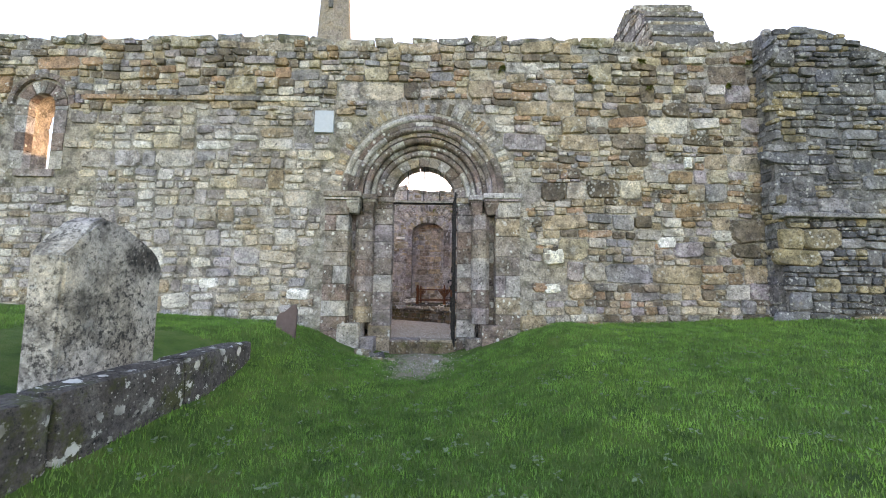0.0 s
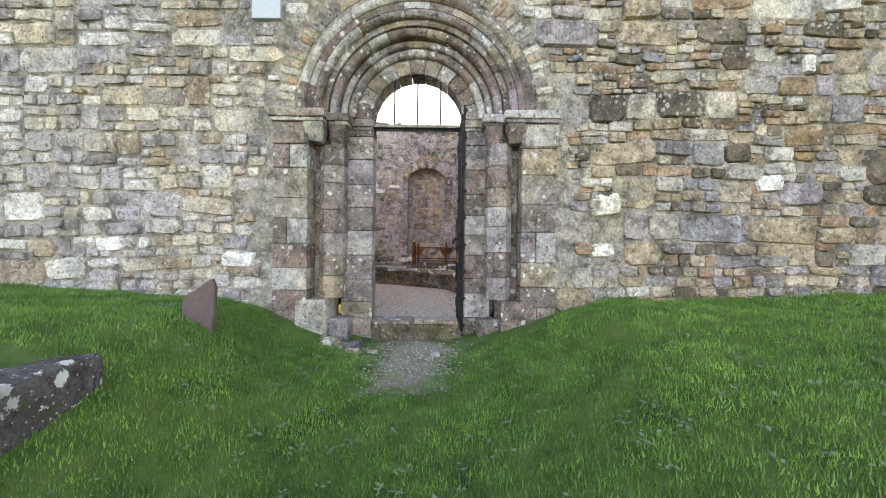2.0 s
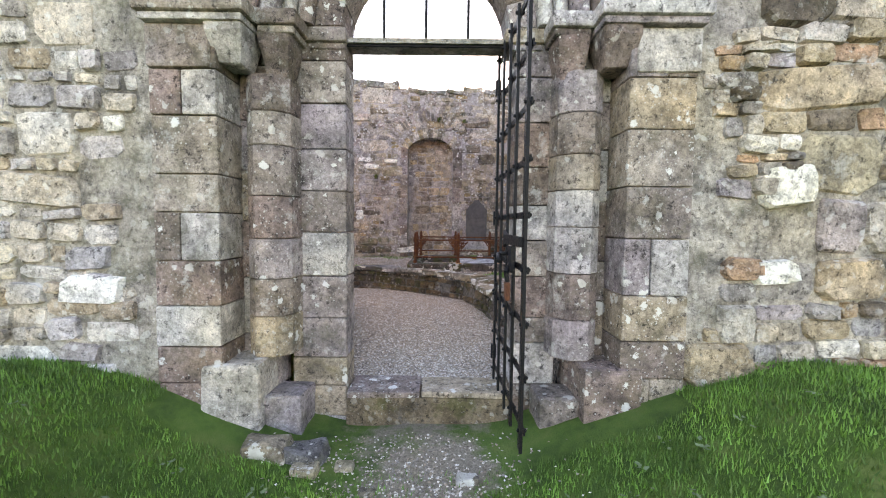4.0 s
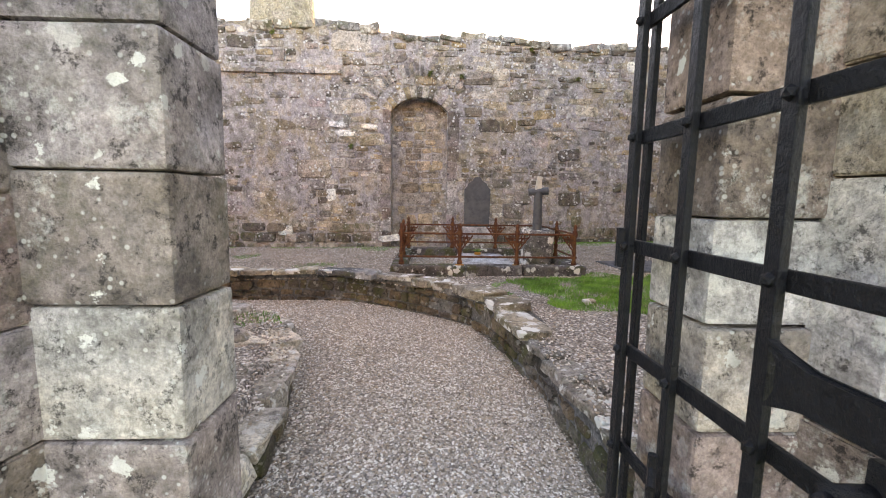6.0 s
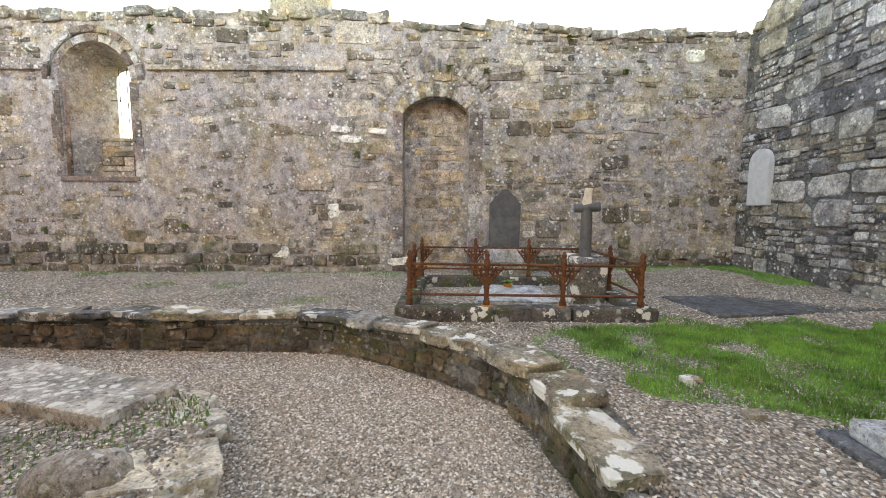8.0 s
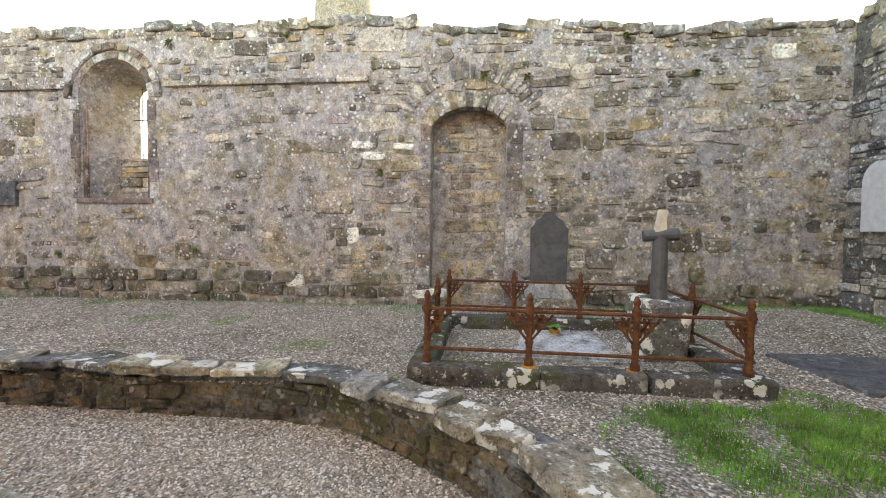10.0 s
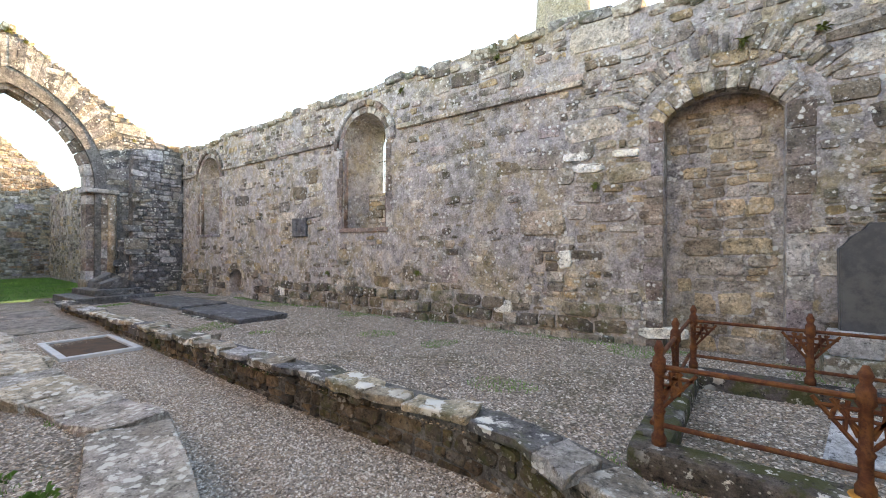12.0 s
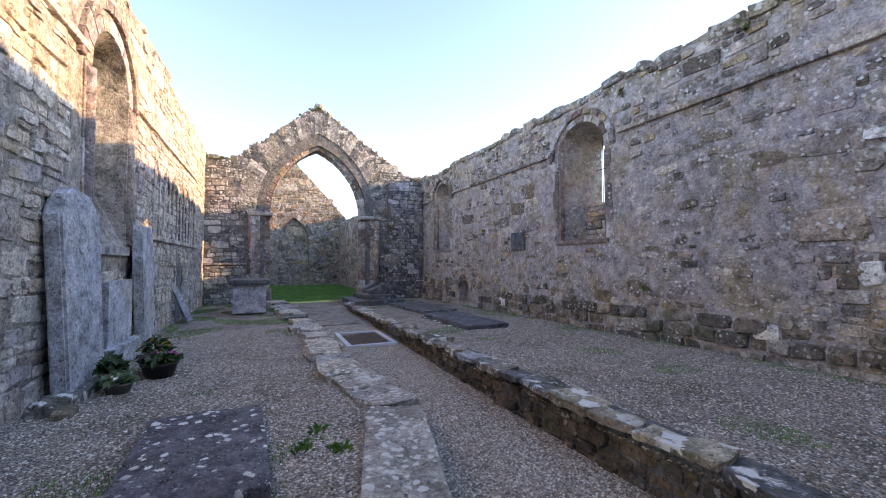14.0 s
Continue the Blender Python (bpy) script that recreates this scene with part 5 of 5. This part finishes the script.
part("block", box_bm(-0.2, 0.2, -0.19, 0.19, 0, 0.55, 0.05, 0.05, 3, 4), M_cap, cross)
part("shaft", tube_bm(bmesh.new(), (0, 0, 0.5), (0, 0, 1.1), 0.068, 0.058, 14), M_slateplain, cross, smooth=False)
bm = tube_bm(bmesh.new(), (-0.135, 0.02, 1.08), (0.135, -0.02, 1.1), 0.05, 0.055, 12)
part("arm", bm, M_slateplain, cross)
bm = box_bm(-0.04, 0.045, -0.04, 0.04, 1.11, 1.3, 0.015, 0.03, 2, 8)
part("stump", bm, plain_material("white lichened stump", (0.62, 0.58, 0.5), 0.9, 0, 0.3, 20, 0.5), cross, "pale broken top of the cross")

# ---------- slabs and pots along the north wall ----------
s1 = thing("leaning_slab", (-5.2, IN_N + 0.13, 0.42), "tall weathered grey slab leaning against the wall", "grave slab")
s1.rotation_euler = (radians(-3), 0, radians(180))
part("slab", prism_bm([(-0.43, 0), (-0.45, 1.55), (-0.36, 1.62), (-0.32, 1.74), (-0.15, 1.82), (0.2, 1.8), (0.33, 1.7), (0.36, 1.62), (0.42, 1.58), (0.4, 0)], lambda u, v, d: (u, d, v), -0.11, 0.02, 0.02), M_greyslab, s1)
s2 = thing("inscribed_headstone", (-6.25, IN_N + 0.14, 0.4), "smooth grey inscribed headstone on a plain base", "headstone")
s2.rotation_euler = (0, 0, radians(180))
part("stone", box_bm(-0.42, 0.42, -0.05, 0.05, 0.24, 0.96, 0.008), M_greyslab, s2)
part("base", box_bm(-0.5, 0.5, -0.14, 0.12, 0, 0.24, 0.012), M_greyslab, s2)
M_ink = plain_material("faded lettering", (0.17, 0.18, 0.2), 0.8)
for k in range(7):
    w = (0.2, 0.3, 0.26, 0.32, 0.22, 0.3, 0.18)[k]
    part("inscription", box_bm(-w, w, 0.049, 0.0525, 0.84 - k * 0.085, 0.868 - k * 0.085), M_ink, s2)
s3 = thing("narrow_slab", (-7.35, IN_N + 0.14, 0.42), "narrow upright grey slab against the wall", "grave slab")
s3.rotation_euler = (radians(-2), 0, radians(180))
part("slab", prism_bm([(-0.27, 0), (-0.3, 1.58), (-0.24, 1.66), (0.25, 1.66), (0.3, 1.55), (0.27, 0)], lambda u, v, d: (u, d, v), -0.1, 0.02, 0.015), M_greyslab, s3)
for x0, x1, y in ((-5.95, -4.65, 6.82), (-8.0, -7.1, 6.82)):
    ob = thing("kerb_strip", ((x0 + x1) / 2, y, 0.37), "pale stone strip in front of the leaning slabs", "kerb")
    part("strip", box_bm(-(x1 - x0) / 2, (x1 - x0) / 2, -0.08, 0.08, 0, 0.11, 0.02, 0.015, 3, x0), M_cap, ob)
fallen = thing("fallen_fragment", (-10.15, 6.85, 0.4), "pale wedge-shaped stone fragment propped by the niche", "stone")
fallen.rotation_euler = (radians(20), 0, radians(20))
part("stone", prism_bm([(-0.2, 0), (-0.14, 0.5), (0.0, 0.75), (0.18, 0)], lambda u, v, d: (u, d, v), -0.05, 0.05, 0.012), M_greyslab, fallen)
voussoirs(wall_n, -10.75, 1.05, 0.36, 0.5, nwall_in, -0.02, 0.1, M_ashlar, 9, squash=1.45)
# the wall has no recess here: a flush dark panel paints the niche's shade
part("niche_back", prism_bm(niche, nwall_in, -0.004, 0.05), M_mortar_and_shade, wall_n)
for cx in (-8.6, -9.35, -10.1, -10.85, -11.6, -12.35):
    lan = pointed(cx - 0.17, cx + 0.17, 2.03, 2.85, 3.2, 6)
    part("blind_lancet", prism_bm(lan, nwall_in, -0.002, 0.05), M_render, wall_n)
    pointed_ring(wall_n, cx - 0.17, cx + 0.17, 2.85, 3.2, 0.09, -0.035, 0.05, nwall_in, M_ashlar, 4)
    for s in (-1, 1):
        part("shaft", box_bm(cx + s * 0.17 - (0.07 if s < 0 else 0), cx + s * 0.17 + (0.07 if s > 0 else 0), IN_N - 0.02, IN_N + 0.035, 2.02, 2.85, 0.01), M_ashlar, wall_n)


def flower_pot(x, y, r, h, mat, leaf, blooms, label, tall):
    z = floor_z(x, y) - 0.01
    ob = thing("flower_pot", (x, y, z), label, "flower pot", "pots by the wall")
    part("pot", lathe_bm([(r * 0.75, 0), (r, h * 0.85), (r * 1.08, h * 0.87), (r * 1.08, h), (r * 0.95, h), (r * 0.9, h * 0.8)], 18), mat, ob, smooth=True)
    for nm, col, count, size, lo, hi in (("foliage", leaf, 150, 0.05, 0.0, tall),) + (() if not blooms else (("blossom", blooms, 26, 0.03, tall * 0.6, tall * 1.1),)):
        bm = bmesh.new()
        for _ in range(count):
            a, q = rng.uniform(0, 6.28), r * 1.15 * math.sqrt(rng.random())
            c = Vector((math.cos(a) * q, math.sin(a) * q, h + rng.uniform(lo, hi) * (1 - 0.5 * q / r)))
            e = Euler((rng.uniform(-1, 1), rng.uniform(-1, 1), a)).to_matrix()
            s = size * rng.uniform(0.6, 1.2)
            bm.faces.new([bm.verts.new(c + e @ Vector(t)) for t in ((-s, 0, 0), (0, -s * .5, s * .2), (s, 0, 0), (0, s * .5, s * .2))])
        part(nm, bm, col, ob)


M_pot = plain_material("black plastic pot", (0.02, 0.02, 0.023), 0.4, 0, 0.2)
M_stonepot = plain_material("stone trough", (0.16, 0.14, 0.12), 0.9, 0, 0.3)
M_darkleaf = plain_material("dark leaf", (0.03, 0.07, 0.02), 0.6, 0, 0.4)
M_greyleaf = plain_material("grey green leaf", (0.13, 0.2, 0.1), 0.7, 0, 0.4)
flower_pot(-5.42, 7.3, 0.16, 0.16, M_pot, M_darkleaf, plain_material("pink petals", (0.5, 0.08, 0.3), 0.7), "black pot with pink flowers on gravel", 0.12)
flower_pot(-5.75, 7.2, 0.15, 0.14, M_pot, M_darkleaf, plain_material("yellow petals", (0.7, 0.5, 0.05), 0.7), "dark pot with yellow flowers and tall leaves", 0.28)
flower_pot(-4.95, 7.08, 0.11, 0.1, M_stonepot, M_greyleaf, plain_material("white petals", (0.75, 0.74, 0.68), 0.7), "low bowl of white flowers and grey-green leaves", 0.1)
flower_pot(-5.15, 6.98, 0.1, 0.16, M_stonepot, M_darkleaf, None, "small pot with a dark green shrub", 0.18)
tomb = thing("chest_tomb", (-11.75, 7.95, 0.36), "dark grey limestone chest tomb with overhanging lid", "tomb")
part("chest", box_bm(-0.62, 0.62, -0.36, 0.36, 0, 0.68, 0.015, 0.004), M_greyslab, tomb)
part("lid", box_bm(-0.72, 0.72, -0.44, 0.44, 0.68, 0.8, 0.03, 0.004), M_slab, tomb)

# ---------- grave plot outside ----------
gp = thing("grave_kerb", (-2.1, 2.45, 0.0), "dark lichened stone kerb round a grave plot, mossy", "grave kerb")
y, k = -1.75, 0
while y < 1.52:
    ln = (1.15, 1.05, 1.07)[k % 3]
    part("kerb_stone", box_bm(-0.13, 0.13, y, y + ln - 0.01, -0.35, 0.37 + 0.01 * k, 0.045, 0.018, 4, k), M_kerb, gp)
    y += ln
    k += 1
part("kerb_stone", box_bm(-1.6, -0.13, 1.28, 1.52, -0.1, 0.34, 0.045, 0.02, 4, 9), M_kerb, gp)
part("infill", box_bm(-1.6, -0.12, -1.75, 1.28, -0.3, 0.22, 0.02, 0.03, 4, 2), M_turf, gp)
hs = thing("grave_headstone", (-2.335, 2.48, 0.3), "pale grey headstone mottled with black lichen, sloped shoulders", "headstone")
out = [(-0.4, -0.3), (-0.42, 0.8), (-0.37, 0.86), (-0.24, 1.02), (-0.16, 1.07), (-0.08, 1.05), (0.0, 1.04), (0.12, 0.98), (0.28, 0.9), (0.36, 0.86), (0.41, 0.78), (0.41, -0.3)]
bm = prism_bm(out, lambda u, v, d: (d, u, v), -0.11, 0.11, 0.02)
part("stone", bm, M_head, hs)
mk = thing("slate_marker", (-1.96, 4.84, outside_z(-1.96, 4.84) + 0.07), "small reddish slate grave marker leaning in grass", "grave marker")
mk.rotation_euler = (radians(-6), radians(3), radians(4))
part("stone", prism_bm([(-0.13, -0.25), (-0.135, 0.12), (-0.1, 0.17), (-0.04, 0.19), (0.03, 0.27), (0.07, 0.29), (0.1, 0.22), (0.125, -0.25)], lambda u, v, d: (u, d, v), -0.025, 0.025, 0.006), plain_material("purple slate", (0.14, 0.095, 0.09), 0.8, 0, 0.3, 15, 0.4), mk)

# ---------- loose ground cover ----------
g = np.random.default_rng(5)


def blades(name, pts, hmin, hmax, material, label, category):
    n = len(pts)
    a = g.uniform(0, 2 * np.pi, n)
    h, w = g.uniform(hmin, hmax, n), g.uniform(0.003, 0.0065, n)
    lean = g.uniform(0.1, 0.7, n) * h
    la = a + g.uniform(-1.2, 1.2, n) + np.pi / 2
    base = np.array(pts)
    c, s = np.cos(a), np.sin(a)
    v = np.empty((n, 3, 3))
    v[:, 0] = base + np.stack([c * w, s * w, -0.01 + 0 * w], 1)
    v[:, 1] = base - np.stack([c * w, s * w, 0.01 + 0 * w], 1)
    v[:, 2] = base + np.stack([np.cos(la) * lean, np.sin(la) * lean, h], 1)
    me = bpy.data.meshes.new(name)
    me.from_pydata(v.reshape(-1, 3).tolist(), [], np.arange(n * 3).reshape(-1, 3).tolist())
    me.materials.append(material)
    return tagged(new(name, me), label, category, kind="stuff")


def grass_material(name, lift=1.3):
    m, nt, p = nodes_of(name)
    col = ramp(nt, nt.nodes.new("ShaderNodeNewGeometry").outputs["Random Per Island"], [(0.0, (0.055, 0.145, 0.022)), (0.5, (0.075, 0.195, 0.03)), (0.9, (0.095, 0.225, 0.042)), (1.0, (0.13, 0.2, 0.06))])
    col = mix(nt, 1.0, col, ramp(nt, tex(nt, 0.9, 4), [(0.3, (0.7, 0.78, 0.7)), (0.5, (1.0, 1.0, 1.0)), (0.7, (1.4, 1.2, 1.1))]), "MULTIPLY")
    col = mix(nt, 1.0, col, ramp(nt, tex(nt, 5, 5, 0.7), [(0.35, 0.5 * lift), (0.65, 1.45 * lift)]), "MULTIPLY")
    nt.links.new(col, p.inputs["Base Color"])
    p.inputs["Roughness"].default_value = 0.6
    return m


M_grass = grass_material("grass blade")
M_lawn = grass_material("lawn blade", 1.8)
pts = []
while len(pts) < 290000:
    x, y = g.uniform(-6, 8), 6.1 - 6.6 * g.random() ** 1.15
    bare_d = ((x + 0.33) / 0.5) ** 2 + ((y - 5.65) / 0.85) ** 2 + noise.noise(Vector((x * 4, y * 4, 11))) * 1.5
    if bare_d < 1 and g.random() < 0.8:
        continue
    if (-3.7 < x < -1.97 and y < 3.95) or (abs(x + 0.37) < 1.5 and y > 5.85):
        continue
    if g.random() < 0.25 + 0.75 * smooth(9, 2, abs(x)):
        pts.append((x, y, outside_z(x, y)))
blades("grass", pts, 0.012, 0.042, M_grass, "short mown churchyard grass", "grass")
LAWN = [(0.3, 9.6), (0.4, 10.2), (1.2, 10.45), (4.3, 10.5), (4.3, 8.05), (2.4, 8.2), (1.5, 8.5), (0.8, 9.0)]
pts = []
while len(pts) < 95000:
    x, y = g.uniform(0.3, 4.35), g.uniform(8.0, 13.58)
    edge = noise.noise(Vector((x * 2, y * 2, 7))) * 0.25
    if (inside(LAWN, x + edge * 1.6, y + edge * 1.6) and g.random() < 0.35 + noise.noise(Vector((x * 3, y * 3, 2))) * 1.2 + 0.5 * smooth(0.4, 1.6, x)) or (y > 13.3 - edge and x > 1.5 and g.random() < 0.3) or (x > 3.9 + edge and y > 12 and g.random() < 0.5):
        pts.append((x, y, floor_z(x, y)))
blades("lawn", pts, 0.012, 0.035, M_lawn, "bright patch of short grass inside the nave", "grass")
pts = []
while len(pts) < 42000:
    x, y = g.uniform(-14.4, 3), g.uniform(6.6, 13.55)
    nz = noise.noise(Vector((x * 1.1, y * 1.1, 17)))
    near_wall = y > 13.35 or (y < 6.85 and x < -6)
    patch = (x < -8 and y < 9 and nz > 0.05) or (-3.2 < x < -1.3 and 7.2 < y < 9 and nz > -0.2) or nz > 0.42 or (near_wall and nz > -0.1)
    if patch and not inside(PATH, x, y):
        pts.append((x, y, floor_z(x, y)))
blades("sparse_grass", pts, 0.01, 0.03, M_grass, "sparse weeds and moss on the gravel", "weeds")
pts = [(g.uniform(-25, -14.7), g.uniform(7, 12.3), 0.27) for _ in range(22000)]
blades("chancel_grass", pts, 0.03, 0.07, M_lawn, "grass floor of the chancel", "grass")
bm = bmesh.new()
for x, y in ((-3.3, 8.62), (-2.95, 8.7), (-3.05, 8.5)):
    for _ in range(40):
        a, ln = rng.uniform(0, 6.28), rng.uniform(0.02, 0.06)
        b = Vector((x + rng.uniform(-.05, .05), y + rng.uniform(-.05, .05), 0.4))
        d = Vector((math.cos(a), math.sin(a), 0))
        q = Vector((-d.y, d.x, 0)) * 0.004
        bm.faces.new([bm.verts.new(c) for c in (b - q, b + q, b + d * ln * .6 + q + Vector((0, 0, ln)), b + d * ln + Vector((0, 0, ln * 0.9)))])
tagged(part("weed_tufts", bm, M_leaf), "small bright green weeds in gravel", "weeds", kind="stuff")

# broad-leaved weeds in the turf
bm = bmesh.new()
for _ in range(420):
    cx, cy = g.uniform(-3, 4), g.uniform(1.5, 5.8)
    if abs(cx + 0.33) < 0.5 and cy > 4.2 or (cx < -1.9 and cy < 4.5):
        continue
    for _ in range(rng.randrange(4, 9)):
        a, r = rng.uniform(0, 6.28), rng.uniform(0.01, 0.05)
        c = Vector((cx + math.cos(a) * r, cy + math.sin(a) * r, outside_z(cx, cy) + rng.uniform(0.03, 0.055)))
        s = rng.uniform(0.01, 0.02)
        e = Euler((rng.uniform(-.5, .5), rng.uniform(-.5, .5), a)).to_matrix()
        bm.faces.new([bm.verts.new(c + e @ Vector(t)) for t in ((-s, 0, 0), (-s * .3, -s * .7, 0), (s, 0, 0), (-s * .3, s * .7, 0))])
tagged(part("clover", bm, M_greyleaf), "clover and daisy leaves in the grass", "weeds", kind="stuff")

# gravel
OCT = np.array([(1, 0, 0), (0, 1, 0), (-1, 0, 0), (0, -1, 0), (0, 0, 1), (0, 0, -1)], float)
OF = np.array([(0, 1, 4), (1, 2, 4), (2, 3, 4), (3, 0, 4), (1, 0, 5), (2, 1, 5), (3, 2, 5), (0, 3, 5)])


def pebbles(name, pts, smin, smax, label):
    n = len(pts)
    s = g.uniform(smin, smax, (n, 1, 3)) * np.array([1, 1, 0.6])
    a = g.uniform(0, 6.28, n)
    v = (OCT[None] + g.uniform(-0.3, 0.3, (n, 6, 3))) * s
    c, sn = np.cos(a)[:, None], np.sin(a)[:, None]
    v = np.stack([v[:, :, 0] * c - v[:, :, 1] * sn, v[:, :, 0] * sn + v[:, :, 1] * c, v[:, :, 2]], 2) + np.array(pts)[:, None, :]
    f = (OF[None] + 6 * np.arange(n)[:, None, None]).reshape(-1, 3)
    me = bpy.data.meshes.new(name)
    me.from_pydata(v.reshape(-1, 3).tolist(), [], f.tolist())
    me.materials.append(M_gravel)
    return tagged(new(name, me), label, "gravel", kind="stuff")


pts = []
while len(pts) < 90000:
    x, y = 0.6 - 9.5 * g.random() ** 1.6, g.uniform(6.4, 10.4)
    if inside(PATH, x, y):
        pts.append((x, y, path_z(x, y) + 0.002))
pebbles("path_gravel", pts, 0.005, 0.014, "loose brown and grey gravel of the path")
pts = []
while len(pts) < 95000:
    x, y = 4.2 - 13 * g.random(), g.uniform(6.7, 13.5)
    if not inside(PATH, x, y) and not inside(LAWN, x, y):
        pts.append((x, y, floor_z(x, y) + 0.002))
pebbles("floor_gravel", pts, 0.005, 0.015, "loose gravel on the nave floor")
pts = []
while len(pts) < 2200:
    x, y = DX + g.normal(0, 0.28), 5.7 + g.normal(0, 0.36)
    if y < 6.2:
        pts.append((x, y, outside_z(x, y) + 0.004))
pebbles("door_gravel", pts, 0.004, 0.011, "scattered pebbles on the worn ground before the door")

# ivy and ferns in the wall heads
M_fern = plain_material("wall fern", (0.13, 0.15, 0.03), 0.7, 0, 0.5)


def tuft(x, y, z, nx, ny, r):
    ob = thing("wall_fern", (x, y, z), "small dry fern tuft growing from the masonry", "plant", "wall plants")
    bm = bmesh.new()
    for _ in range(46):
        d = Vector((nx + rng.uniform(-1, 1), ny + rng.uniform(-1, 1), rng.uniform(-0.6, 0.9))).normalized() * r * rng.uniform(0.4, 1)
        q = d.cross(Vector((0.3, 0.2, 1))).normalized() * 0.012
        bm.faces.new([bm.verts.new(c) for c in (Vector((0, 0, 0)), d * 0.6 + q, d + Vector((0, 0, -0.03)), d * 0.6 - q)])
    part("fronds", bm, M_fern, ob)


for u, v in ((4.95, 4.75), (4.6, 4.35), (2.35, 4.45), (3.3, 4.3), (0.9, 4.6), (3.2, 4.75)):
    tuft(u, OUT - 0.02, v, 0, -1, 0.12)
for u, v in ((0.2, 3.7), (-0.4, 3.75), (-5.2, 4.35), (-3.3, 4.4), (2.4, 3.7), (-1.9, 2.4), (1.5, 4.2), (-7.2, 1.1), (-4.8, 1.2)):
    tuft(u, SY - 0.02, v, 0, -1, 0.11)
for u, v in ((9.6, 6.85), (9.9, 6.9), (10.2, 6.75), (9.3, 6.6), (7.0, 4.9), (7.3, 4.95), (12.4, 4.8)):
    tuft(CX - 0.02, u, v - 0.1, 1, 0, 0.14)
